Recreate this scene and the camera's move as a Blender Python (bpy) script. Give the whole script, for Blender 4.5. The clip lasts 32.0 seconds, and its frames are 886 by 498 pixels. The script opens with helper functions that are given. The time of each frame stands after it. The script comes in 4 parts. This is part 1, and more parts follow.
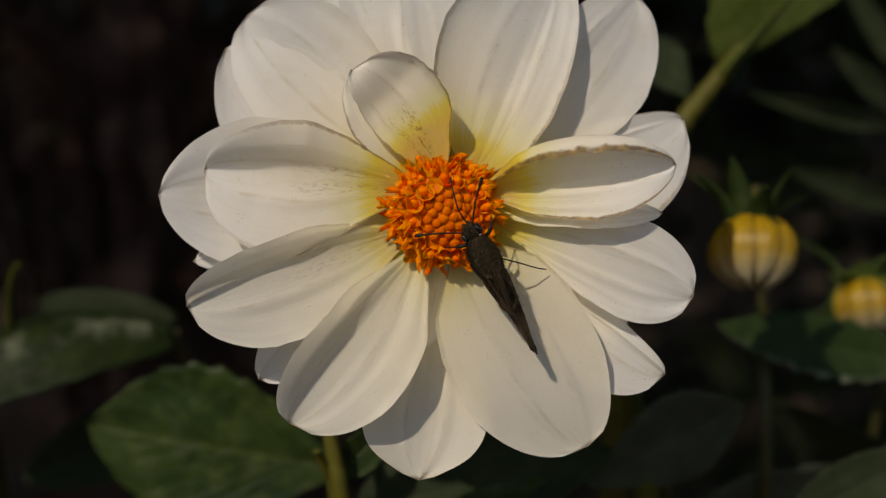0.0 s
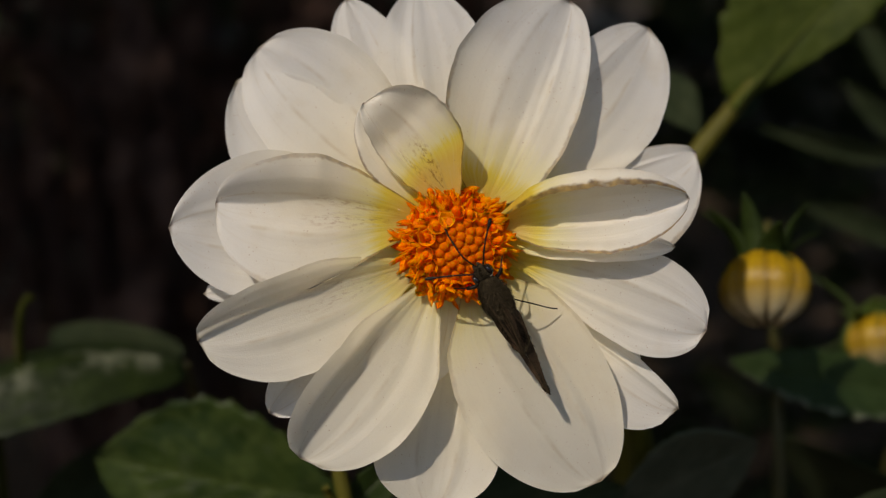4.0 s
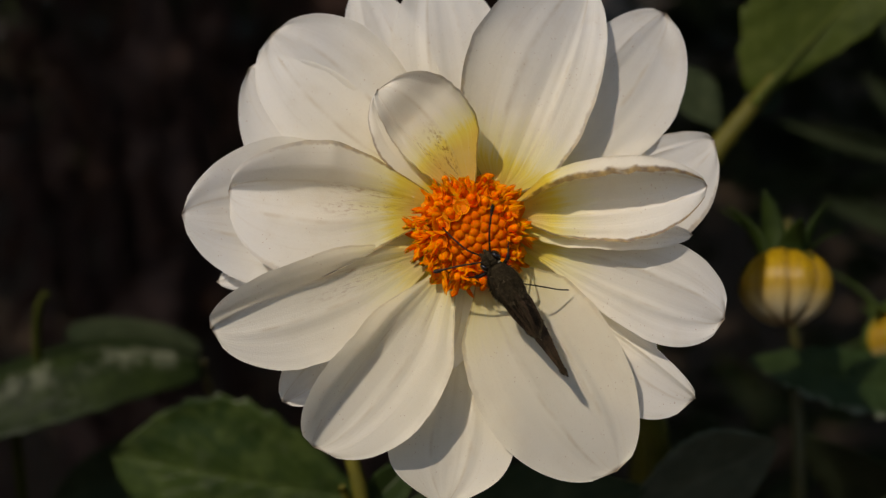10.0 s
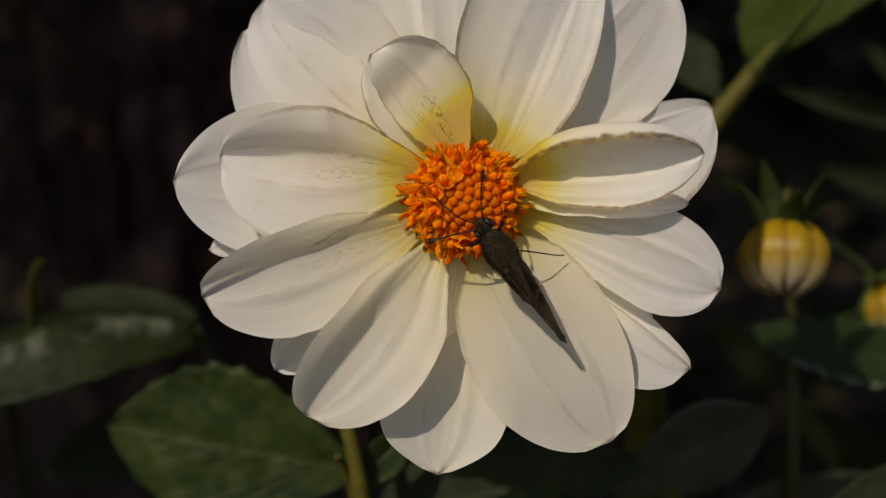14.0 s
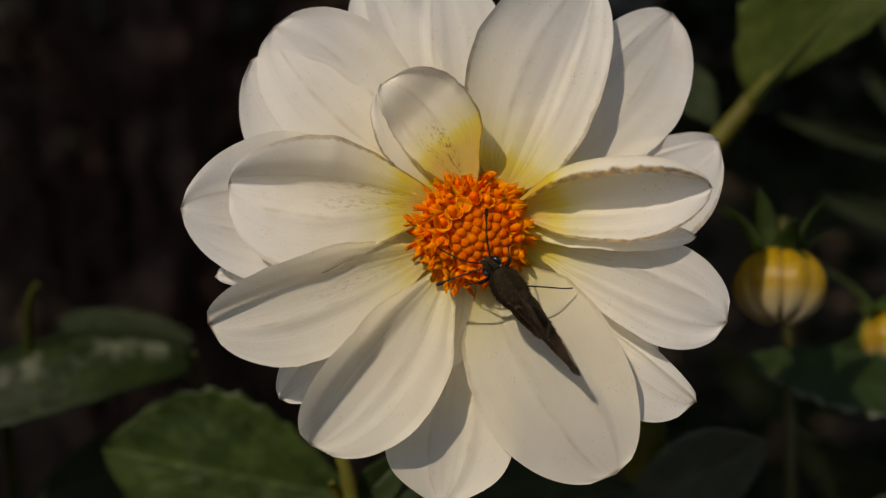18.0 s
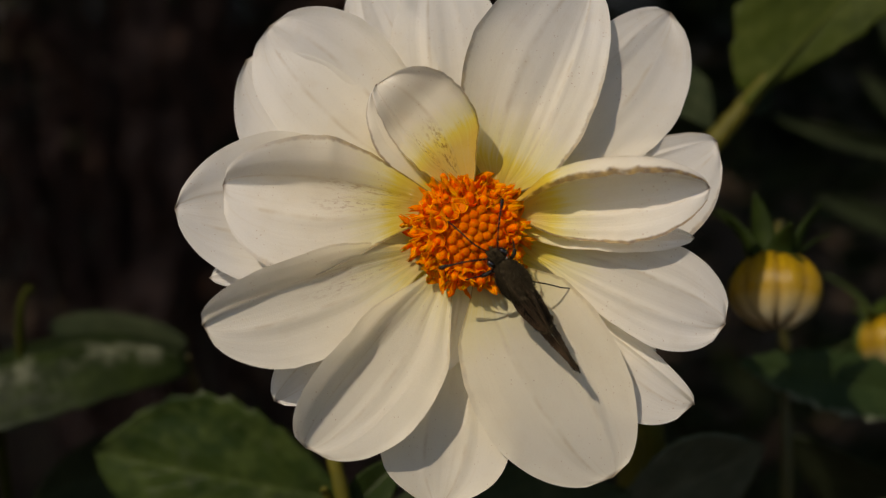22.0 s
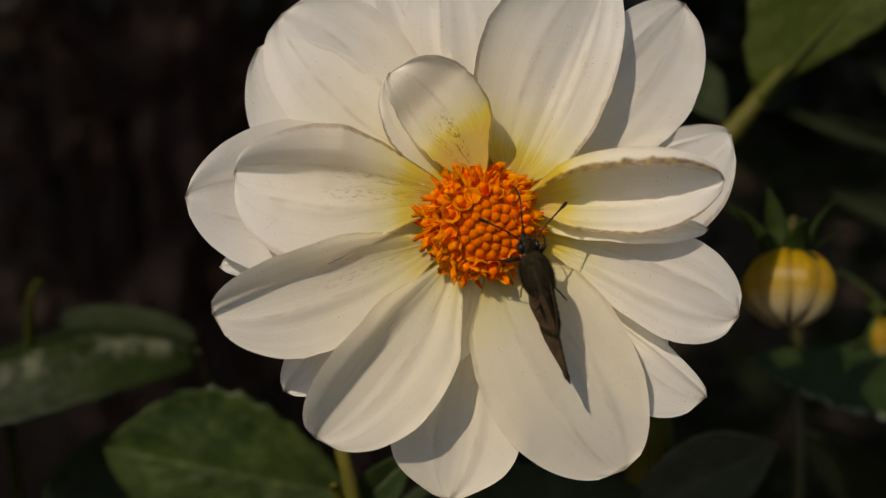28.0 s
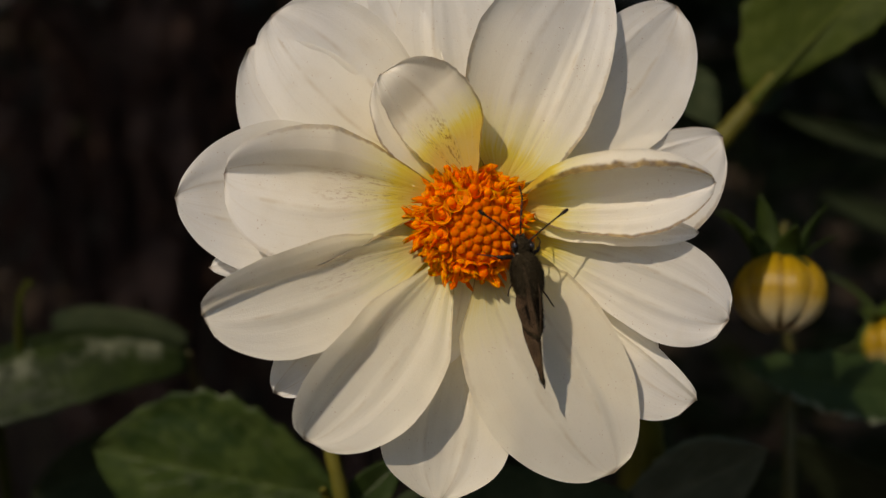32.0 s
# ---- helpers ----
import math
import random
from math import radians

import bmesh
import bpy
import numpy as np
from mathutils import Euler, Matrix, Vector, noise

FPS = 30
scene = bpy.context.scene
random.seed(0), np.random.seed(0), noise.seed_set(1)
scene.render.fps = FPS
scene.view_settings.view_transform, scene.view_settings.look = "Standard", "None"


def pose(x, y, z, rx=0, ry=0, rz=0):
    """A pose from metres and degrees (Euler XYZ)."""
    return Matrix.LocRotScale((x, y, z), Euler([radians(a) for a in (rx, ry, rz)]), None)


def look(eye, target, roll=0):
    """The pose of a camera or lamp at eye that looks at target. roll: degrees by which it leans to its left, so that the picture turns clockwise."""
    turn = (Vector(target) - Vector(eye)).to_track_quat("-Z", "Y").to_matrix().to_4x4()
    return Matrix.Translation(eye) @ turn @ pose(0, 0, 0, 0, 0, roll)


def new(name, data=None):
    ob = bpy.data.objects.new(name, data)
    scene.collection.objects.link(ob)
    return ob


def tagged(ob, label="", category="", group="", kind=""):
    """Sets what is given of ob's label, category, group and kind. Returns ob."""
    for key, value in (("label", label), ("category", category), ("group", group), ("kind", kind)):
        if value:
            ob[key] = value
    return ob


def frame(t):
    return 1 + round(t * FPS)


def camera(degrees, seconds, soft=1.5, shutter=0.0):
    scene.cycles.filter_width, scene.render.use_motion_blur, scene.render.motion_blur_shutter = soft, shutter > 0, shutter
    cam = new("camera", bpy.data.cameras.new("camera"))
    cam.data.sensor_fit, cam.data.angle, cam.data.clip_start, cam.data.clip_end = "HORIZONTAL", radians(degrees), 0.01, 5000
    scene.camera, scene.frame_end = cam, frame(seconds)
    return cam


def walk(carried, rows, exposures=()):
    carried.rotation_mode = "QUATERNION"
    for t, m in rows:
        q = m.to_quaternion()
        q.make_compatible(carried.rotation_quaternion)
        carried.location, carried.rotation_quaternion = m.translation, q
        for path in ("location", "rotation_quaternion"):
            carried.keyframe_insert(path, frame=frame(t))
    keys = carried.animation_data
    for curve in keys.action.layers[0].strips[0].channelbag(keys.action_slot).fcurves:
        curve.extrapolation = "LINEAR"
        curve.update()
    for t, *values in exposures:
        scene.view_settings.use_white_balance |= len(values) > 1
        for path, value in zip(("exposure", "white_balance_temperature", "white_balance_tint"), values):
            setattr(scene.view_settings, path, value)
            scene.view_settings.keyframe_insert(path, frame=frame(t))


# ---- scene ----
# A white dahlia in a garden bed with a small brown skipper feeding on it.
# MAIN is the flower's own frame: x to its right, y up along its face, z out of its face.
MM = 0.001
MAIN = pose(0, 0, 0.75, 70, 0, 0)

PATH = [
    (0, -0.00008, -0.15226, 0.79948, 70.000, -0.000, 0.000), (0.5, -0.00030, -0.15306, 0.79867, 70.227, -0.200, 0.107),
    (1, -0.00102, -0.15265, 0.79913, 70.324, -0.251, 0.091), (1.5, -0.00144, -0.15285, 0.79887, 70.678, -0.312, -0.014),
    (2, -0.00109, -0.15257, 0.79933, 70.781, -0.399, 0.076), (2.5, -0.00029, -0.15244, 0.79933, 71.115, -0.298, 0.266),
    (3, -0.00043, -0.15186, 0.80000, 71.262, -0.314, 0.293), (3.5, -0.00085, -0.15168, 0.80012, 71.457, -0.216, 0.367),
    (5.5, -0.00023, -0.15074, 0.80042, 71.751, 0.074, 1.066), (6, -0.00011, -0.15059, 0.80046, 71.669, 0.156, 1.333),
    (6.5, -0.00115, -0.15133, 0.80023, 71.887, 0.148, 1.252), (7, -0.00056, -0.15086, 0.80059, 71.870, 0.118, 1.451),
    (7.5, -0.00104, -0.15055, 0.80105, 71.844, -0.041, 1.447), (8, -0.00105, -0.15014, 0.80129, 71.727, 0.139, 1.428),
    (8.5, -0.00109, -0.14994, 0.80086, 71.578, 0.044, 1.469), (9, -0.00010, -0.14977, 0.80080, 71.345, 0.269, 1.543),
    (9.5, -0.00058, -0.15009, 0.80090, 71.366, 0.241, 1.441), (10, -0.00077, -0.14966, 0.80081, 71.175, 0.149, 1.337),
    (10.5, -0.00121, -0.14951, 0.80075, 70.972, -0.032, 1.430), (11, -0.00110, -0.14878, 0.80155, 70.393, 0.035, 1.458),
    (11.5, -0.00172, -0.14907, 0.80137, 70.361, -0.020, 1.546), (12, -0.00184, -0.14847, 0.80159, 70.100, -0.150, 1.583),
    (12.5, -0.00151, -0.14822, 0.80151, 69.528, -0.133, 1.576), (13, -0.00087, -0.14818, 0.80129, 69.466, -0.246, 1.703),
    (13.5, -0.00100, -0.14820, 0.80142, 69.590, -0.089, 1.472), (14, -0.00034, -0.14803, 0.80180, 69.172, -0.024, 1.304),
    (14.5, -0.00022, -0.14844, 0.80138, 69.487, -0.332, 1.404), (16.5, 0.00025, -0.14875, 0.80196, 70.125, -0.281, 1.474),
    (17, 0.00072, -0.14810, 0.80177, 70.255, -0.206, 1.492), (17.5, 0.00002, -0.14818, 0.80222, 70.313, -0.420, 1.319),
    (18, 0.00035, -0.14815, 0.80201, 70.512, -0.419, 1.456), (18.5, 0.00036, -0.14835, 0.80205, 70.617, -0.583, 1.418),
    (19, 0.00044, -0.14831, 0.80221, 70.678, -0.566, 1.351), (19.5, 0.00128, -0.14787, 0.80247, 70.561, -0.681, 1.522),
    (20, 0.00087, -0.14790, 0.80267, 70.554, -0.841, 1.413), (20.5, 0.00093, -0.14752, 0.80270, 70.640, -0.786, 1.380),
    (21, 0.00200, -0.14628, 0.80288, 70.457, -0.588, 1.510), (21.5, 0.00151, -0.14617, 0.80321, 70.297, -0.518, 1.424),
    (22, 0.00171, -0.14639, 0.80271, 70.388, -0.382, 1.469), (22.5, 0.00148, -0.14628, 0.80311, 70.321, -0.455, 1.594),
    (23, 0.00085, -0.14607, 0.80300, 70.282, -0.499, 1.527), (23.5, 0.00123, -0.14622, 0.80288, 70.311, -0.461, 1.650),
    (24, 0.00141, -0.14578, 0.80273, 70.276, -0.474, 1.806), (24.5, 0.00132, -0.14538, 0.80320, 70.055, -0.497, 1.857),
    (25, 0.00073, -0.14545, 0.80316, 70.014, -0.535, 1.733), (25.5, 0.00100, -0.14528, 0.80319, 69.952, -0.479, 1.779),
    (27.5, 0.00133, -0.14511, 0.80313, 69.895, -0.420, 2.004), (28, 0.00130, -0.14493, 0.80303, 69.921, -0.414, 1.980),
    (28.5, 0.00160, -0.14486, 0.80317, 69.945, -0.367, 2.029), (29, 0.00221, -0.14422, 0.80363, 69.820, -0.269, 2.156),
    (29.5, 0.00140, -0.14467, 0.80346, 69.930, -0.533, 1.740), (30, 0.00218, -0.14404, 0.80358, 69.834, -0.475, 1.847),
    (30.5, 0.00205, -0.14381, 0.80384, 69.788, -0.362, 1.958), (31, 0.00191, -0.14389, 0.80355, 69.876, -0.348, 2.146),
    (31.5, 0.00147, -0.14409, 0.80391, 69.841, -0.564, 2.022), (32, 0.00219, -0.14411, 0.80393, 69.820, -0.743, 1.867),
]
cam = camera(45, 32.0, soft=1.3)
cam.data.dof.use_dof = True
cam.data.dof.focus_distance = 0.157
cam.data.dof.aperture_fstop = 10.5
walk(cam, [(t, pose(*p)) for t, *p in PATH], [(0, -0.08, 6900, 10), (7, 0.04, 6850, 10), (14, -0.05, 6960, 10), (25, -0.03, 7300, 10), (32, 0.0, 7300, 10)])

# ---- light ----
SUN = Vector((-0.42, -0.44, 0.79)).normalized()
world = bpy.data.worlds.new("sky")
scene.world = world
world.use_nodes = True
wn = world.node_tree.nodes
sky = wn.new("ShaderNodeTexSky")
sky.sky_type = "NISHITA"
sky.sun_disc = False
sky.sun_elevation = math.asin(SUN.z)
sky.sun_rotation = math.atan2(SUN.x, SUN.y)
wn["Background"].inputs["Strength"].default_value = 0.150
world.node_tree.links.new(sky.outputs[0], wn["Background"].inputs["Color"])
sun = new("sun", bpy.data.lights.new("sun", "SUN"))
sun.data.energy = 3.3
sun.data.angle = radians(0.53)
sun.data.color = (1.0, 0.895, 0.80)
sun.matrix_world = look(SUN * 8, (0, 0, 0))


# ---- materials ----
class Mat:
    """A node material under construction."""

    def __init__(self, name):
        self.m = bpy.data.materials.new(name)
        self.m.use_nodes = True
        self.t = self.m.node_tree
        self.bsdf = self.t.nodes["Principled BSDF"]
        self.out = self.t.nodes["Material Output"]

    def node(self, kind, **kw):
        n = self.t.nodes.new("ShaderNode" + kind)
        for k, v in kw.items():
            if k in n.inputs:
                n.inputs[k].default_value = v
        return n

    def link(self, a, b):
        self.t.links.new(a, b)

    def coords(self, scale=(1, 1, 1), source="Object"):
        tc = self.node("TexCoord")
        mp = self.node("Mapping")
        mp.inputs["Scale"].default_value = scale
        self.link(tc.outputs[source], mp.inputs["Vector"])
        return mp.outputs["Vector"]

    def noise(self, vec, scale, detail=4.0, rough=0.55):
        n = self.node("TexNoise", Scale=scale, Detail=detail, Roughness=rough)
        self.link(vec, n.inputs["Vector"])
        return n.outputs["Fac"]

    def ramp(self, fac, *stops):
        r = self.node("ValToRGB")
        els = r.color_ramp.elements
        while len(els) < len(stops):
            els.new(0.5)
        for e, (p, c) in zip(els, stops):
            e.position = p
            e.color = (*c, 1) if len(c) == 3 else c
        self.link(fac, r.inputs["Fac"])
        return r.outputs["Color"]

    def mix(self, fac, a, b, blend="MIX"):
        n = self.node("Mix")
        n.data_type = "RGBA"
        n.blend_type = blend
        for src, slot in ((fac, n.inputs[0]), (a, n.inputs[6]), (b, n.inputs[7])):
            if isinstance(src, (int, float)):
                slot.default_value = src
            elif isinstance(src, tuple):
                slot.default_value = (*src, 1)
            else:
                self.link(src, slot)
        return n.outputs[2]

    def math(self, op, a, b=0.0):
        n = self.node("Math")
        n.operation = op
        for src, slot in ((a, n.inputs[0]), (b, n.inputs[1])):
            if isinstance(src, (int, float)):
                slot.default_value = src
            else:
                self.link(src, slot)
        return n.outputs[0]

    def bump(self, height, strength, distance=0.001):
        n = self.node("Bump", Strength=strength, Distance=distance)
        self.link(height, n.inputs["Height"])
        return n.outputs["Normal"]

    def surface(self, color=None, rough=0.5, normal=None, spec=0.5):
        if isinstance(color, tuple):
            self.bsdf.inputs["Base Color"].default_value = (*color, 1)
        elif color is not None:
            self.link(color, self.bsdf.inputs["Base Color"])
        if isinstance(rough, float):
            self.bsdf.inputs["Roughness"].default_value = rough
        else:
            self.link(rough, self.bsdf.inputs["Roughness"])
        self.bsdf.inputs["Specular IOR Level"].default_value = spec
        if normal is not None:
            self.link(normal, self.bsdf.inputs["Normal"])
        return self

    def thin(self, color, share):
        """Lets light through a thin leaf or petal."""
        tr = self.node("BsdfTranslucent")
        self.link(color, tr.inputs["Color"])
        mx = self.node("MixShader")
        mx.inputs[0].default_value = share
        self.link(self.bsdf.outputs[0], mx.inputs[1])
        self.link(tr.outputs[0], mx.inputs[2])
        self.link(mx.outputs[0], self.out.inputs["Surface"])
        return self.m


def petal_material():
    m = Mat("white_petal")
    uv = m.node("TexCoord").outputs["UV"]
    sep = m.node("SeparateXYZ")
    m.link(uv, sep.inputs[0])
    u, v = sep.outputs[0], sep.outputs[1]
    info = m.node("ObjectInfo")
    tint = m.node("SeparateColor")
    m.link(info.outputs["Color"], tint.inputs[0])
    pos = m.coords()
    # cream towards the heart, yellow at the claw, broken up along the veins
    veins = m.node("TexNoise", Scale=1.0, Detail=3.0)
    mp = m.node("Mapping")
    mp.inputs["Scale"].default_value = (2.5, 34, 1)
    m.link(uv, mp.inputs["Vector"])
    m.link(mp.outputs[0], veins.inputs["Vector"])
    vein = veins.outputs["Fac"]
    reach = m.math("ADD", u, m.math("MULTIPLY", m.math("SUBTRACT", vein, 0.5), 0.13))
    edgy = m.math("ABSOLUTE", m.math("SUBTRACT", v, 0.5))
    reach = m.math("ADD", reach, m.math("MULTIPLY", edgy, 0.10))
    reach = m.math("SUBTRACT", reach, m.math("MULTIPLY", tint.outputs[1], 0.16))
    body = m.ramp(reach, (0.05, (0.72, 0.46, 0.0)), (0.14, (0.81, 0.64, 0.015)), (0.21, (0.84, 0.77, 0.38)),
                  (0.36, (0.87, 0.815, 0.665)), (0.85, (0.88, 0.865, 0.82)))
    body = m.mix(m.math("MULTIPLY", vein, 0.22), body, (0.80, 0.74, 0.58))
    body = m.mix(m.ramp(vein, (0.60, (0, 0, 0)), (0.70, (0.12, 0.12, 0.12))), body, (0.62, 0.52, 0.34))
    body = m.mix(m.math("SUBTRACT", 1.0, info.outputs["Alpha"]), body, m.mix(0.5, body, (0.84, 0.76, 0.52)))
    # two beige rib lines along each petal, broken here and there
    ribline = m.math("ABSOLUTE", m.math("SUBTRACT", m.math("ADD", edgy, m.math("MULTIPLY", m.math("SUBTRACT", m.noise(pos, 90, 2), 0.5), 0.05)), 0.15))
    ribline = m.math("MULTIPLY", m.ramp(ribline, (0.004, (1, 1, 1)), (0.022, (0, 0, 0))), m.ramp(m.noise(pos, 210, 4), (0.42, (0, 0, 0)), (0.62, (1, 1, 1))))
    body = m.mix(m.math("MULTIPLY", ribline, 0.28), body, (0.50, 0.37, 0.18))
    blotch = m.noise(pos, 160, 3)
    body = m.mix(m.ramp(blotch, (0.52, (0, 0, 0)), (0.78, (0.26, 0.26, 0.26))), body, (0.72, 0.62, 0.44))
    # dry brown rim on the petals that have withered
    rim = m.math("SUBTRACT", m.math("MULTIPLY", edgy, 2.0), m.math("MULTIPLY", m.noise(pos, 900, 3), 0.08))
    rim = m.math("ADD", rim, m.math("MULTIPLY", tint.outputs[0], 0.026))
    rimmask = m.ramp(rim, (0.89, (0, 0, 0)), (0.925, (1, 1, 1)))
    worn = m.math("SUBTRACT", m.math("MULTIPLY", tint.outputs[0], 3.0), m.math("MULTIPLY", u, 1.2))
    worn = m.math("MINIMUM", m.math("MAXIMUM", worn, 0.0), 1.0)
    rimmask = m.math("MULTIPLY", rimmask, m.math("MULTIPLY", worn, m.ramp(m.noise(pos, 330, 2), (0.18, (0, 0, 0)), (0.36, (1, 1, 1)))))
    crust = m.ramp(m.noise(pos, 600, 4), (0.40, (0.13, 0.062, 0.010)), (0.64, (0.44, 0.28, 0.06)))
    body = m.mix(m.math("MULTIPLY", rimmask, 0.85), body, crust)
    nib = m.math("MULTIPLY", m.ramp(u, (0.982, (0, 0, 0)), (0.994, (1, 1, 1))), 0.75)
    body = m.mix(nib, body, (0.20, 0.12, 0.05))
    # pollen and dirt specks
    vor = m.node("TexVoronoi", Scale=1900.0)
    m.link(pos, vor.inputs["Vector"])
    pick = m.node("SeparateColor")
    m.link(vor.outputs["Color"], pick.inputs[0])
    dots = m.ramp(m.math("ADD", vor.outputs["Distance"], m.math("MULTIPLY", pick.outputs[1], 0.10)), (0.12, (1, 1, 1)), (0.22, (0, 0, 0)))
    where = m.ramp(m.noise(pos, 120, 2), (0.44, (0, 0, 0)), (0.58, (1, 1, 1)))
    few = m.math("GREATER_THAN", pick.outputs[0], 0.58)
    speck = m.math("MULTIPLY", m.math("MULTIPLY", dots, where), few)
    body = m.mix(m.math("MULTIPLY", speck, 0.6), body, (0.42, 0.21, 0.08))
    sm = m.node("Mapping")
    sm.inputs["Scale"].default_value = (20, 44, 1)
    m.link(uv, sm.inputs["Vector"])
    drops = m.ramp(m.noise(sm.outputs[0], 1.0, 4, 0.65), (0.50, (0, 0, 0)), (0.62, (1, 1, 1)))
    lane = m.math("ABSOLUTE", m.math("SUBTRACT", m.math("ABSOLUTE", m.math("SUBTRACT", v, 0.47)), 0.075))
    stain = m.math("MULTIPLY", drops, m.ramp(lane, (0.02, (1, 1, 1)), (0.075, (0, 0, 0))))
    stain = m.math("MULTIPLY", stain, m.math("MULTIPLY", tint.outputs[2], m.ramp(u, (0.10, (0, 0, 0)), (0.2, (1, 1, 1)), (0.42, (1, 1, 1)), (0.62, (0, 0, 0)))))
    body = m.mix(m.math("MULTIPLY", stain, 0.9), body, (0.34, 0.16, 0.015))
    # lengthwise ribs, cell-like sparkle
    ribs = m.node("TexWave", Scale=9.0, Distortion=3.0, Detail=2.0)
    ribs.bands_direction = "Y"
    m.link(uv, ribs.inputs["Vector"])
    cells = m.node("TexVoronoi", Scale=5200.0)
    m.link(pos, cells.inputs["Vector"])
    fm = m.node("Mapping")
    fm.inputs["Scale"].default_value = (1.3, 30, 1)
    m.link(uv, fm.inputs["Vector"])
    fibre = m.noise(fm.outputs[0], 1.0, 0.6)
    h = m.math("ADD", m.math("MULTIPLY", ribs.outputs["Fac"], 0.06), m.math("MULTIPLY", fibre, 0.6))
    n1 = m.bump(h, 0.16, 0.0005)
    nb = m.node("Bump", Strength=0.22, Distance=0.0001)
    m.link(cells.outputs["Distance"], nb.inputs["Height"])
    m.link(n1, nb.inputs["Normal"])
    cell = m.node("SeparateColor")
    m.link(cells.outputs["Color"], cell.inputs[0])
    # scattered wet films lie at odd angles and glint
    patch = m.ramp(m.noise(pos, 150, 2), (0.34, (0.90, 0.90, 0.90)), (0.54, (1, 1, 1)))
    wet = m.math("GREATER_THAN", m.math("MULTIPLY", cell.outputs[0], patch), 0.80)
    odd = m.node("CombineXYZ")
    m.link(m.math("SUBTRACT", cell.outputs[1], 0.5), odd.inputs[0])
    m.link(m.math("SUBTRACT", cell.outputs[2], 0.5), odd.inputs[1])
    m.link(m.math("SUBTRACT", m.math("FRACT", m.math("MULTIPLY", cell.outputs[0], 61.0)), 0.5), odd.inputs[2])
    tilt = m.node("VectorMath")
    tilt.operation = "MULTIPLY_ADD"
    m.link(odd.outputs[0], tilt.inputs[0])
    m.link(nb.outputs["Normal"], tilt.inputs[2])
    scale = m.node("CombineXYZ")
    for k in range(3):
        m.link(m.math("MULTIPLY", wet, 1.1), scale.inputs[k])
    m.link(scale.outputs[0], tilt.inputs[1])
    unit = m.node("VectorMath")
    unit.operation = "NORMALIZE"
    m.link(tilt.outputs[0], unit.inputs[0])
    m.surface(body, 0.47, nb.outputs["Normal"], 0.40)
    m.link(m.math("MULTIPLY", wet, 0.7), m.bsdf.inputs["Coat Weight"])
    m.bsdf.inputs["Coat Roughness"].default_value = 0.24
    m.link(unit.outputs[0], m.bsdf.inputs["Coat Normal"])
    return m.thin(body, 0.54)


def leaf_material(name, low, high, vein_color, share=0.22, rough=0.42, mildew=0.0, rib_shine=False, edged=False):
    m = Mat(name)
    uv = m.node("TexCoord").outputs["UV"]
    pos = m.coords()
    col = m.ramp(m.noise(pos, 70, 4), (0.3, low), (0.72, high))
    col = m.mix(m.ramp(m.noise(pos, 210, 4, 0.6), (0.46, (0, 0, 0)), (0.70, (0.55, 0.55, 0.55))), col, vein_color)
    fine = m.noise(pos, 900, 3)
    col = m.mix(m.math("MULTIPLY", fine, 0.25), col, low)
    sep = m.node("SeparateXYZ")
    m.link(uv, sep.inputs[0])
    mid = m.math("ABSOLUTE", m.math("SUBTRACT", sep.outputs[1], 0.5))
    rib = m.ramp(mid, (0.0, (1, 1, 1)), (0.035, (0, 0, 0)))
    # side veins rise forward from the midrib
    slant = m.math("SUBTRACT", m.math("MULTIPLY", sep.outputs[0], 8.0), m.math("MULTIPLY", mid, 9.0))
    wav = m.math("ABSOLUTE", m.math("SUBTRACT", m.math("FRACT", slant), 0.5))
    side = m.ramp(wav, (0.0, (1, 1, 1)), (0.07, (0, 0, 0)))
    lines = m.mix(1.0, rib, m.mix(0.55, (0, 0, 0), side), "ADD")
    col = m.mix(m.math("MULTIPLY", lines, 0.42), col, vein_color)
    if mildew:
        white = m.ramp(m.noise(pos, 130, 5, 0.65), (0.60 - 0.1 * mildew, (0, 0, 0)), (0.75, (1, 1, 1)))
        if edged:
            white = m.math("MULTIPLY", m.ramp(m.noise(pos, 420, 4, 0.6), (0.46, (0, 0, 0)), (0.58, (1, 1, 1))), m.ramp(m.math("ABSOLUTE", m.math("SUBTRACT", sep.outputs[1], edged)), (0.03, (1, 1, 1)), (0.13, (0, 0, 0))))
        # mildew gathered along the rib, with the fold's sunlit highlight painted in
        if rib_shine:
            white = m.math("MULTIPLY", m.ramp(m.noise(pos, 90, 4, 0.6), (0.50, (0, 0, 0)), (0.66, (1, 1, 1))), m.ramp(mid, (0.02, (1, 1, 1)), (0.22, (0, 0, 0))))
        col = m.mix(m.math("MULTIPLY", white, 0.55 * mildew), col, (0.30, 0.31, 0.22))
    h = m.math("SUBTRACT", m.noise(pos, 260, 3), m.math("MULTIPLY", lines, 0.35))
    m.surface(col, rough, m.bump(h, 0.6, 0.0010), 0.15)
    return m.thin(col, share)


def plain(name, low, high, scale, rough=0.6, bump=0.3, dist=0.0005, spec=0.4, share=0.0, detail=4.0, stretch=(1, 1, 1)):
    m = Mat(name)
    pos = m.coords(stretch)
    f = m.noise(pos, scale, detail)
    col = m.ramp(f, (0.3, low), (0.7, high))
    col = m.mix(m.math("MULTIPLY", m.noise(pos, scale * 7, 3), 0.35), col, tuple(0.55 * c for c in low))
    m.surface(col, rough, m.bump(m.noise(pos, scale * 3, 4), bump, dist), spec)
    return m.thin(col, share) if share else m.m


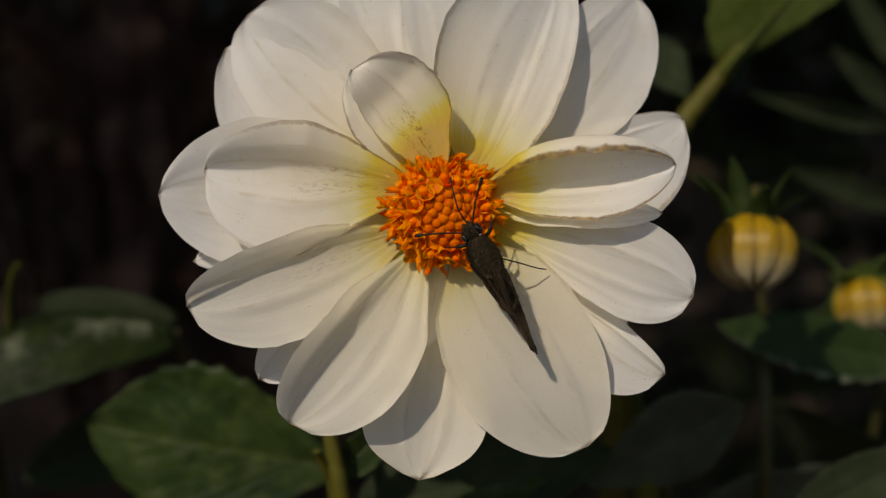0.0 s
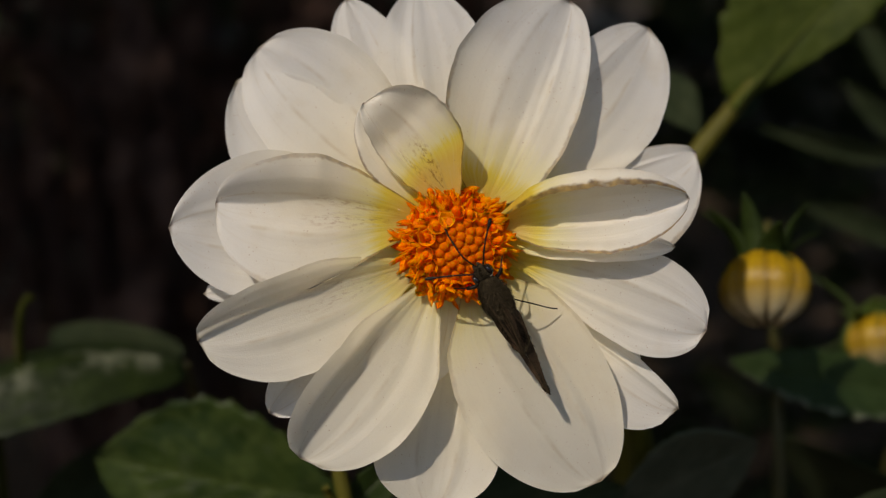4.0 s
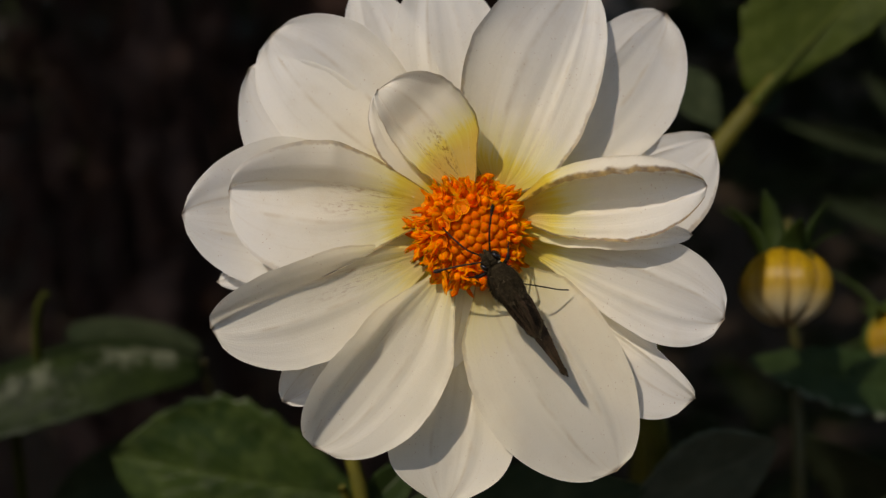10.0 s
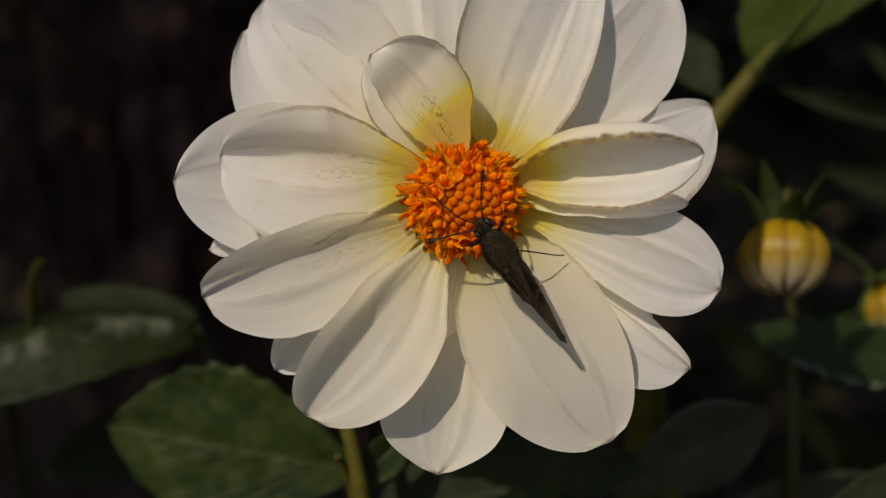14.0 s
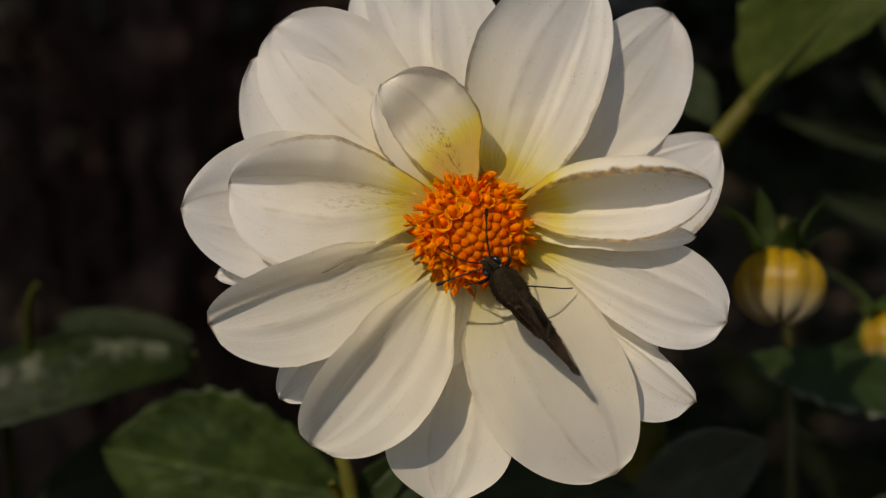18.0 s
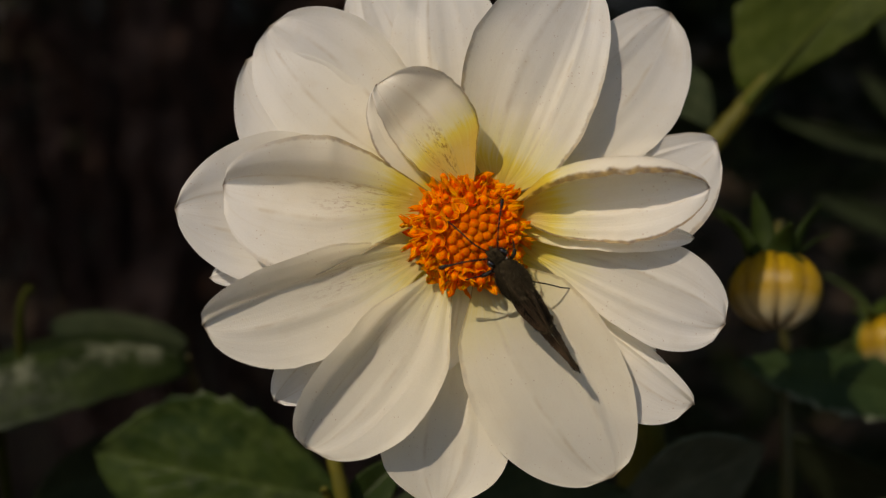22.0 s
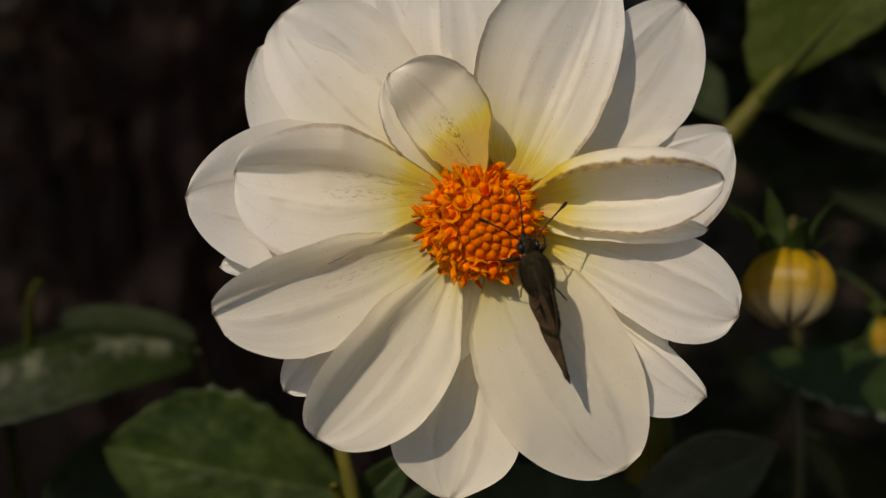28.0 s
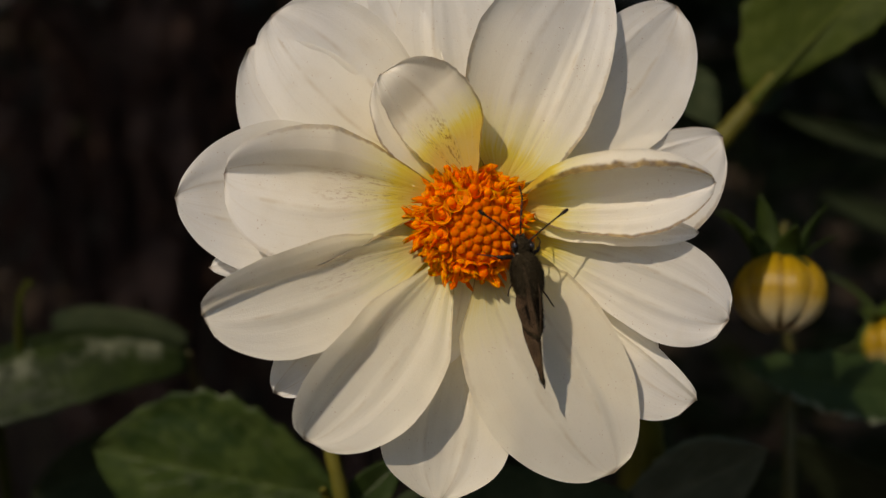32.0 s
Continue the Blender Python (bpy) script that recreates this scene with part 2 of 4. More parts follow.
def floret_material(name, dark, bright, share, rough=0.42):
    """Waxy, light-passing floret tissue; each floret has its own tone."""
    m = Mat(name)
    pos = m.coords()
    tone = m.math("ADD", m.math("MULTIPLY", m.node("ObjectInfo").outputs["Random"], 0.5), m.math("MULTIPLY", m.noise(pos, 600, 3), 0.5))
    col = m.ramp(tone, (0.15, dark), (0.9, bright))
    m.surface(col, rough, m.bump(m.noise(pos, 2600, 3), 0.25, 0.0001), 0.05)
    m.bsdf.inputs["Subsurface Weight"].default_value = 0.7
    m.bsdf.inputs["Subsurface Radius"].default_value = (1.0, 0.35, 0.03)
    m.bsdf.inputs["Subsurface Scale"].default_value = 0.0006
    return m.thin(col, share)


def bud_material():
    m = Mat("yellow_bud_petal")
    uv = m.node("TexCoord").outputs["UV"]
    sep = m.node("SeparateXYZ")
    m.link(uv, sep.inputs[0])
    mid = m.math("MULTIPLY", m.math("ABSOLUTE", m.math("SUBTRACT", sep.outputs[1], 0.5)), 2.0)
    mp = m.node("Mapping")
    mp.inputs["Scale"].default_value = (2, 26, 1)
    m.link(uv, mp.inputs["Vector"])
    streak = m.noise(mp.outputs[0], 1.0, 3)
    col = m.ramp(streak, (0.3, (0.27, 0.15, 0.002)), (0.7, (0.50, 0.32, 0.008)))
    pale = m.math("MULTIPLY", m.ramp(sep.outputs[0], (0.48, (0, 0, 0)), (0.80, (1, 1, 1))), 0.8)
    col = m.mix(pale, col, (0.68, 0.62, 0.40))
    edge = m.ramp(m.math("ADD", mid, m.math("MULTIPLY", m.math("SUBTRACT", streak, 0.5), 0.3)), (0.5, (0, 0, 0)), (0.9, (1, 1, 1)))
    col = m.mix(m.math("MULTIPLY", edge, 0.42), col, (0.15, 0.08, 0.012))
    m.surface(col, 0.38, m.bump(streak, 0.4, 0.0006), 0.5)
    return m.thin(col, 0.34)


def wing_material():
    m = Mat("brown_wing_scales")
    pos = m.coords()
    col = m.ramp(m.noise(pos, 330, 4), (0.32, (0.036, 0.022, 0.012)), (0.70, (0.135, 0.084, 0.047)))
    mp = m.node("Mapping")
    mp.inputs["Scale"].default_value = (3, 28, 1)
    m.link(m.node("TexCoord").outputs["UV"], mp.inputs["Vector"])
    ray = m.noise(mp.outputs[0], 1.0, 3)
    col = m.mix(m.ramp(ray, (0.50, (0, 0, 0)), (0.70, (0.4, 0.4, 0.4))), col, (0.022, 0.013, 0.008))
    sc = m.noise(pos, 4200, 2)
    col = m.mix(m.math("MULTIPLY", sc, 0.4), col, (0.12, 0.076, 0.042))
    m.surface(col, 0.7, m.bump(m.math("ADD", m.math("ADD", sc, ray), m.noise(pos, 1100, 4)), 0.8, 0.0004), 0.08)
    return m.thin(col, 0.12)


PETAL = petal_material()
LEAF = leaf_material("green_leaf", (0.011, 0.024, 0.005), (0.038, 0.058, 0.011), (0.078, 0.105, 0.026), mildew=0.2)
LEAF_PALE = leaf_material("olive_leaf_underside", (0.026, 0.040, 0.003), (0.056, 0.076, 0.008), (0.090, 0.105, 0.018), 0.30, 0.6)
# darker copy of LEAF, with the shade of the rear growth in its colours
LEAF_SHADED = leaf_material("shaded_green_leaf", (0.013, 0.021, 0.007), (0.027, 0.035, 0.014), (0.042, 0.052, 0.022), 0.12, 0.8)
# lighter copy, its colours raised to offset the bloom's shadow on low leaves
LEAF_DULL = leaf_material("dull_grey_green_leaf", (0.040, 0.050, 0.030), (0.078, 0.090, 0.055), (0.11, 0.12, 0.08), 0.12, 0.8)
LEAF_MILDEW_SHINE = leaf_material("mildewed_leaf_with_shine", (0.005, 0.010, 0.002), (0.014, 0.023, 0.004), (0.026, 0.04, 0.008), 0.18, 0.55, 1.0, True)
LEAF_GLOSS = leaf_material("glossy_blue_green_leaf", (0.013, 0.027, 0.007), (0.032, 0.052, 0.013), (0.055, 0.08, 0.025), 0.15, 0.5, 1.1, False, 0.97)
STEM = plain("green_stem", (0.066, 0.062, 0.006), (0.105, 0.092, 0.010), 160, 0.6, 0.3, 0.0004, 0.2, stretch=(1, 1, 0.15), share=0.05)
STEM_YOUNG = plain("young_olive_stem", (0.022, 0.026, 0.003), (0.036, 0.040, 0.005), 160, 0.8, 0.2, 0.0004, 0.05)
STEM_DARK = plain("brownish_stem", (0.034, 0.034, 0.006), (0.062, 0.054, 0.010), 160, 0.55, 0.3, 0.0004, stretch=(1, 1, 0.15))
SEPAL = plain("green_sepal", (0.011, 0.020, 0.003), (0.024, 0.040, 0.006), 300, 0.6, 0.3, 0.0004, 0.1, share=0.2)
# brighter copy of SEPAL, with sunlight put into its colours for the second bud
SEPAL_LIT = plain("lit_green_sepal", (0.045, 0.078, 0.010), (0.085, 0.125, 0.020), 300, 0.5, 0.3, 0.0004, share=0.25)
FLORET = floret_material("orange_floret", (0.92, 0.185, 0.0), (1.0, 0.36, 0.0), 0.40)
# bead orange deepened, with the shade of the sunken middle in the colour
FLORET_BUD = floret_material("orange_floret_bud", (0.64, 0.135, 0.0), (0.78, 0.195, 0.0), 0.30, 0.6)
FLORET_RIM = floret_material("pale_orange_membrane", (0.98, 0.32, 0.0), (1.0, 0.48, 0.012), 0.55)
# cup insides coloured dark, standing for the shade deep in the throat
FLORET_IN = plain("shaded_floret_throat", (0.07, 0.012, 0.0), (0.20, 0.034, 0.0), 700, 0.7, spec=0.1)
RECEPTACLE = plain("rusty_disc_floor", (0.50, 0.11, 0.0), (0.68, 0.17, 0.0), 500, 0.7, spec=0.1)
BUD_CORE = plain("bud_core", (0.07, 0.04, 0.004), (0.13, 0.075, 0.01), 300)
BUD = bud_material()
WING = wing_material()
FUR = plain("dark_brown_fur", (0.026, 0.019, 0.010), (0.062, 0.047, 0.024), 1500, 0.75, 0.9, 0.0006, 0.08)
FUR_DARK = plain("blackish_fur", (0.008, 0.006, 0.004), (0.026, 0.018, 0.011), 1500, 0.75, 0.9, 0.0006, 0.06)
TUFT = plain("cream_scale_tuft", (0.16, 0.145, 0.11), (0.28, 0.25, 0.19), 1800, 0.7, 0.4, 0.0002, 0.2)
HAIR = plain("olive_brown_hair", (0.07, 0.055, 0.03), (0.13, 0.10, 0.055), 1500, 0.7, 0.4, 0.0004, 0.1)
CHITIN = plain("black_chitin", (0.006, 0.005, 0.004), (0.020, 0.014, 0.010), 1800, 0.5, 0.3, 0.0002, 0.15)
EYE = plain("glossy_dark_eye", (0.006, 0.004, 0.003), (0.014, 0.009, 0.006), 3000, 0.12, 0.1, 0.0001, 0.6)
SOIL = plain("brown_garden_soil", (0.055, 0.036, 0.022), (0.12, 0.084, 0.052), 18, 0.9, 1.0, 0.02, 0.2)
BARK = plain("tree_bark", (0.05, 0.035, 0.022), (0.12, 0.09, 0.06), 12, 0.85, 1.0, 0.02, 0.2, stretch=(1, 1, 0.2))
DRY = plain("dry_brown_stalk", (0.03, 0.017, 0.012), (0.09, 0.05, 0.036), 30, 0.8, 0.5, 0.003, 0.2, stretch=(1, 1, 0.1))
DRY_LEAF = plain("withered_brown_leaf", (0.030, 0.018, 0.012), (0.15, 0.082, 0.056), 40, 0.8, 0.5, 0.002, 0.15, share=0.2)
# near-black leaf colours, with part of the deep shade put into them
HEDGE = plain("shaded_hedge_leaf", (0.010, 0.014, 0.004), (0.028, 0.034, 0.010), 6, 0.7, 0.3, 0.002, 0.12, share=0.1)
TREE_LEAF = plain("tree_leaf", (0.03, 0.05, 0.012), (0.06, 0.09, 0.02), 6, 0.5, 0.3, 0.002, 0.4, share=0.08)


# ---- builders ----
def mesh_object(name, verts, faces, material, parent=None, uvs=None, smooth=True, label=""):
    me = bpy.data.meshes.new(name)
    me.from_pydata([tuple(p) for p in verts], [], faces)
    if smooth:
        me.polygons.foreach_set("use_smooth", [True] * len(me.polygons))
    if uvs is not None:
        layer = me.uv_layers.new(name="UVMap")
        for loop in me.loops:
            layer.data[loop.index].uv = uvs[loop.vertex_index]
    me.materials.append(material)
    ob = new(name, me)
    if parent is not None:
        ob.parent = parent
    if label:
        tagged(ob, label)
    return ob


def grid(nu, nv, fn):
    """Vertices, faces and uvs of a sheet; fn(u, v) gives a point, v from -1 to 1."""
    verts, uvs, faces = [], [], []
    for i in range(nu + 1):
        for j in range(nv + 1):
            u, v = i / nu, 2 * j / nv - 1
            verts.append(fn(u, v))
            uvs.append((u, (v + 1) / 2))
    for i in range(nu):
        for j in range(nv):
            a = i * (nv + 1) + j
            faces.append((a, a + nv + 1, a + nv + 2, a + 1))
    return verts, faces, uvs


def thicken(verts, faces, uvs, nu, nv, depth):
    """A sheet made solid: a second skin behind it, joined round the rim."""
    n = len(verts)
    vs = [Vector(p) for p in verts]
    normals = [Vector((0, 0, 0)) for _ in vs]
    for f in faces:
        c = (vs[f[2]] - vs[f[0]]).cross(vs[f[3]] - vs[f[1]])
        for k in f:
            normals[k] += c
    back = [p - q.normalized() * depth if q.length > 0 else p for p, q in zip(vs, normals)]
    w = nv + 1
    rim = [j for j in range(w)] + [i * w + nv for i in range(1, nu + 1)] + [nu * w + j for j in range(nv - 1, -1, -1)] + [i * w for i in range(nu - 1, 0, -1)]
    out = list(faces) + [tuple(n + k for k in reversed(f)) for f in faces]
    for a, b in zip(rim, rim[1:] + rim[:1]):
        out.append((a, b, b + n, a + n))
    return vs + back, out, uvs + uvs


def tube(points, radii, sides=10, cap=True):
    """Vertices and faces of a round stalk along points."""
    pts = [Vector(p) for p in points]
    verts, faces = [], []
    ref = Vector((0.3, 0.5, 0.81))
    for i, p in enumerate(pts):
        d = (pts[min(i + 1, len(pts) - 1)] - pts[max(i - 1, 0)]).normalized()
        a = d.cross(ref).normalized()
        b = d.cross(a)
        for k in range(sides):
            w = 2 * math.pi * k / sides
            verts.append(p + radii[i] * (math.cos(w) * a + math.sin(w) * b))
    for i in range(len(pts) - 1):
        for k in range(sides):
            q = (k + 1) % sides
            faces.append((i * sides + k, i * sides + q, (i + 1) * sides + q, (i + 1) * sides + k))
    if cap:
        faces.append(tuple(range(sides)))
        faces.append(tuple(reversed(range((len(pts) - 1) * sides, len(pts) * sides))))
    return verts, faces


def smooth_line(points, n=16):
    """A Catmull-Rom line through points."""
    p = [Vector(q) for q in points]
    p = [2 * p[0] - p[1]] + p + [2 * p[-1] - p[-2]]
    out = []
    for i in range(1, len(p) - 2):
        step = (p[i + 1] - p[i]).length
        d0, d1 = (p[i + 1] - p[i - 1]) / 2, (p[i + 2] - p[i]) / 2
        d0 = d0 * min(1, step / max(d0.length, 1e-9))
        d1 = d1 * min(1, step / max(d1.length, 1e-9))
        for k in range(n):
            t = k / n
            out.append(p[i] * (2 * t ** 3 - 3 * t * t + 1) + d0 * (t ** 3 - 2 * t * t + t) + p[i + 1] * (3 * t * t - 2 * t ** 3) + d1 * (t ** 3 - t * t))
    return out + [p[-2]]


def stalk(name, points, r0, r1, material, parent, label="", sides=10, scale=MM):
    line = [q * scale for q in smooth_line(points, 8)]
    n = len(line)
    radii = [(r0 + (r1 - r0) * i / (n - 1)) * scale * (1 + 0.05 * math.sin(i * 1.7)) for i in range(n)]
    v, f = tube(line, radii, sides)
    return mesh_object(name, v, f, material, parent, label=label)


def lathe(profile, sides=16, squash=(1, 1)):
    """Vertices and faces of a body of rings round the z axis; profile holds (radius, z)."""
    verts, faces = [], []
    for r, z in profile:
        for k in range(sides):
            a = 2 * math.pi * k / sides
            verts.append(Vector((r * math.cos(a) * squash[0], r * math.sin(a) * squash[1], z)))
    for i in range(len(profile) - 1):
        for k in range(sides):
            q = (k + 1) % sides
            faces.append((i * sides + k, i * sides + q, (i + 1) * sides + q, (i + 1) * sides + k))
    faces.append(tuple(reversed(range(sides))))
    faces.append(tuple(range((len(profile) - 1) * sides, len(profile) * sides)))
    return verts, faces


def empty_thing(name, m, label, category, group=""):
    ob = new(name)
    ob.empty_display_size = 0.01
    ob.matrix_world = m
    return tagged(ob, label, category, group)


# ---- ground ----
def build_ground():
    n, half = 60, 30.0
    def fn(u, v):
        x, y = (2 * u - 1), v
        x, y = half * x * abs(x) ** 1.6, half * y * abs(y) ** 1.6
        near = math.exp(-(x * x + y * y) / 16)
        return (x, y, 0.03 * near * (noise.noise(Vector((x * 3, y * 3, 0))) + 0.5 * noise.noise(Vector((x * 9, y * 9, 1)))))
    v, f, uv = grid(n * 2, n * 2, fn)
    ob = mesh_object("ground", v, f, SOIL, uvs=uv)
    return tagged(ob, "bare brown garden soil, sunlit and shaded", "ground", kind="structure")


build_ground()


# ---- the flower ----
dahlia = empty_thing("dahlia_flower", MAIN, "open white dahlia with yellow heart and orange disc", "flower")
petal_count = 0


def petal(base, tip, left, right, fold=(0, 0), curl=(0.4, 0.4), rise=0.0, bend=0.0, peak=(0.62, 0.62), blunt=0.6, claw=0.06, brown=0.44,
          yellow=0.0, stained=0.0, crease=0.25, pinch=0.0, neck=0.35, even=False, late=(1.0, 1.0), cream=0.0, hood=0.0, ragged=0.0, ribbing=0.24, label=""):
    """One ray petal, in millimetres: from base to tip, its reach to either side of the midrib, the angles at which each side rises
    from the midrib (fold, degrees) and then curls on (radians), how far the midrib bows out of the face (rise) and sideways (bend),
    how far its end rises like a hood, and how ragged its rim is."""
    global petal_count
    b, t = Vector(base), Vector(tip)
    b -= Vector((b.x, b.y, 0)).normalized() * 2.6 + Vector((0, 0, 1.6))
    flat = Vector((t.x - b.x, t.y - b.y, 0))
    side = Vector((-flat.y, flat.x, 0)).normalized()
    pw = [math.log(0.5) / math.log(k) for k in peak]
    f0 = [radians(k) for k in fold]
    steps = 24

    def section(f, c, power):
        """Sideways and outward reach along one side of unit length."""
        out, x, z = [(0.0, 0.0)], 0.0, 0.0
        for i in range(steps):
            s = (i + 0.5) / steps
            k = min(1, s / (0.08 if abs(f) < 0.5 else 0.30))
            a = f * k * k * (3 - 2 * k) + c * s ** power
            x, z = x + math.cos(a) / steps, z + math.sin(a) / steps
            out.append((x, z))
        return out

    arcs = []
    for w, f, a, k in zip((left, right), f0, curl, late):
        arcs.append(w / max(x for x, z in section(f, a, k)))
    seed = petal_count * 7.31
    petal_count += 1
    nu, nv = 44, 40
    cache = {}

    def fn(u, v):
        k = 0 if v >= 0 else 1
        s = abs(v)
        uu = claw + (1 - claw) * u
        width = max(0.0, math.sin(math.pi * min(1, uu) ** pw[k])) ** blunt
        width *= 0.5 + 0.5 * min(1, u / neck)
        width *= 1 - pinch * math.exp(-((1 - u) * 14) ** 2)
        arc = arcs[k] * width
        hold = 1.0 if even else 0.45 + 0.55 * math.sin(math.pi * min(1.0, 0.12 + 0.80 * u))
        key = (round(u, 4), k)
        if key not in cache:
            cache[key] = section(f0[k] * (0.2 + 0.8 * min(1, u * 2.0)), curl[k] * hold, late[k])
        line = cache[key]
        i = min(steps - 1, int(s * steps))
        g = s * steps - i
        lat = arc * (line[i][0] + (line[i + 1][0] - line[i][0]) * g)
        up = arc * (line[i][1] + (line[i + 1][1] - line[i][1]) * g)
        mid = b + (t - b) * u + side * bend * 4 * u * (1 - u) + Vector((0, 0, rise * 4 * u * (1 - u)))
        p = mid + side * (lat if v >= 0 else -lat) + Vector((0, 0, up))
        fade = math.sin(math.pi * min(1, 0.08 + 0.92 * u))
        p.z += crease * fade * (0.45 * math.cos(v * 9.4 + 0.6 * math.sin(seed)) * (1 - s) - 0.5 * math.exp(-(v * 9) ** 2))
        p.z += 0.16 * fade * noise.noise(Vector((u * 1.1 + seed, v * 6.5, seed + 9))) * (1 - 0.5 * s)
        p.z += 1.0 * noise.noise(Vector((u * 2.2 + seed, v * 1.3, seed))) * u
        # two ribs that run together at the tip
        rib = max(0.0, 1 - abs(s - 0.32) / 0.16) * max(0.0, math.sin(math.pi * min(1, max(0, u - 0.2) / 0.8)))
        p.z += (ribbing if abs(f0[k]) < 0.5 else 0) * rib * rib * (3 - 2 * rib)
        if hood:
            k = min(1, max(0, (u - 0.66 + 0.06 * v) / 0.28))
            p.z += hood * k * k * (3 - 2 * k)
        if ragged:
            p += side * (ragged * (noise.noise(Vector((u * 17 + seed, 2.0, k))) + 0.6 * noise.noise(Vector((u * 41 + seed, 5.0, k)))) * s ** 5)
            p.z += ragged * 1.6 * noise.noise(Vector((u * 13 + seed, 8.0, k))) * s ** 3 * fade
        wav = noise.noise(Vector((u * 6 + seed, v * 0.4, 3.0))) + 0.4 * noise.noise(Vector((u * 19 + seed, v * 0.4, 7.0)))
        p += side * (0.35 * wav * s ** 3 * (1 if v >= 0 else -1)) * fade
        p.z += 0.45 * noise.noise(Vector((u * 9, seed, v * 2))) * s ** 4 * fade
        return p * MM

    v, f, uv = grid(nu, nv, fn)
    ob = mesh_object("petal", v, f, PETAL, dahlia, uv, label=label)
    ob.color = (brown / 2, yellow, stained, 1 - cream)
    return ob


def petals():
    # outer row, behind
    petal((-11.0, 2.4, -6.0), (-43.5, 2.7, -3.0), 10.5, 12.2, (2, 2), (0.3, 0.25), 0.0, peak=(0.62, 0.58), crease=0.5)
    petal((-11.1, -1.1, -8.0), (-38.8, -7.4, -6.0), 3.7, 3.7, (0, 20), (0.2, 0.2))
    petal((-8.4, 7.7, -7.0), (-34.5, 26.1, -9.0), 12.7, 7.2, (0, 5), (0.25, 0.3))
    petal((-4.4, 8.6, -7.0), (-17.5, 39.9, -12.0), 6.8, 6.3, curl=(0.25, 0.3))
    petal((-0.9, 8.5, -6.0), (-5.7, 41.9, -11.0), 8.5, 9.3, crease=0.4, curl=(0.3, 0.3), neck=0.12)
    petal((8.8, 6.8, -6.0), (31.0, 35.0, -11.0), 7.4, 11.5, (4, 0), (0.35, 0.2), blunt=0.52)
    petal((9.9, 3.9, -9.5), (37.9, 14.7, -8.0), 4.2, 12.8, (-4, 0), (0.2, 0.25), blunt=0.5, brown=1.0)
    petal((7.5, -5.5, -6.0), (33.5, -24.6, -1.5), 3.0, 7.8, (10, 5), (0.3, 0.25), peak=(0.6, 0.76), blunt=0.48, crease=0.4, cream=0.3)
    petal((0.0, -9.0, -6.0), (-3.7, -40.5, -1.5), 9.5, 9.5, (5, 8), (0.25, 0.3), peak=(0.7, 0.74), crease=0.5, pinch=0.25, cream=0.9, neck=0.12, ribbing=0.45)
    petal((-6.6, -5.5, -7.0), (-28.3, -25.6, -4.0), 6.1, 5.9, (0, 15), (0.2, 0.3))
    # short ones tucked in between the rows
    petal((8.8, -3.7, -6.0), (28.1, -18.5, -3.5), 4.7, 4.2, (0, 0), (0.3, 0.3), neck=0.15, brown=0.8)
    petal((-7.9, 0.8, -6.0), (-31.7, -2.2, -4.5), 5.1, 5.1, (0, 0), (0.3, 0.3), neck=0.15)
    petal((-2.8, 6.9, -2.5), (-13.9, 21.1, -1.5), 5.2, 4.2, (6, 0), (0.5, 0.3), neck=0.2, brown=1.0, yellow=0.8)
    petal((4.6, 6.7, -4.5), (10.5, 19.9, -6.0), 4.2, 4.2, (0, 0), (0.3, 0.3), neck=0.1, yellow=0.5)
    petal((-1.3, -6.5, -4.5), (-4.4, -21.2, -5.0), 4.2, 4.6, (0, 0), (0.3, 0.3), neck=0.1, yellow=0.3)
    # inner row
    petal((8.0, 3.8, 0.0), (33.8, 6.7, 4.5), 6.1, 6.3, (8, 4), (3.5, 0.35), 0.2, peak=(0.52, 0.62), brown=1.9, yellow=0.7, neck=0.2, even=True, late=(2.2, 1), ragged=0.32, label="folded petal with withered brown rim")
    petal((8.2, -1.3, -3.5), (37.2, -12.6, 1.0), 8.2, 6.8, (0, -4), (0.3, 0.3), 0.8, peak=(0.66, 0.76), blunt=0.46, brown=0.45, yellow=0.5, crease=0.45, ribbing=0.45)
    petal((8.1, 2.0, -1.6), (32.5, -0.3, 1.2), 2.9, 3.0, (-20, 26), (0.2, 0.3), 0.2, peak=(0.5, 0.55), blunt=0.6, brown=0.5, yellow=0.3, crease=0.1, neck=0.2)
    petal((3.9, -7.4, -2.0), (21.8, -35.4, -1.5), 10.5, 12.4, (2, 0), (0.35, 0.3), 0.8, peak=(0.50, 0.58), blunt=0.46, crease=0.6, neck=0.2, cream=0.85, ribbing=0.65)
    petal((-4.3, -6.3, -2.0), (-22.8, -31.4, 2.0), 10.5, 5.7, (0, 74), (0.35, -0.85), 0.8, even=True, peak=(0.62, 0.70), blunt=0.46, crease=0.35, bend=0.3, cream=0.85)
    petal((-7.3, -3.6, -2.0), (-37.8, -14.1, 2.5), 10.1, 5.0, (0, 76), (0.35, -0.85), 0.5, even=True, peak=(0.62, 0.64), blunt=0.48, yellow=0.3, stained=0.4, cream=0.6)
    petal((-7.2, 5.2, -1.0), (-35.8, 6.2, 0.0), 11.8, 8.2, (2, 72), (0.3, -1.2), 0.3, peak=(0.62, 0.56), blunt=0.46, brown=0.8, yellow=0.5, stained=0.5, neck=0.5)
    petal((-7.4, 8.8, -4.0), (-31.0, 31.3, -8.5), 10.0, 10.8, (10, 2), (0.3, 0.75), 0.0, blunt=0.48, crease=0.5, late=(1, 2))
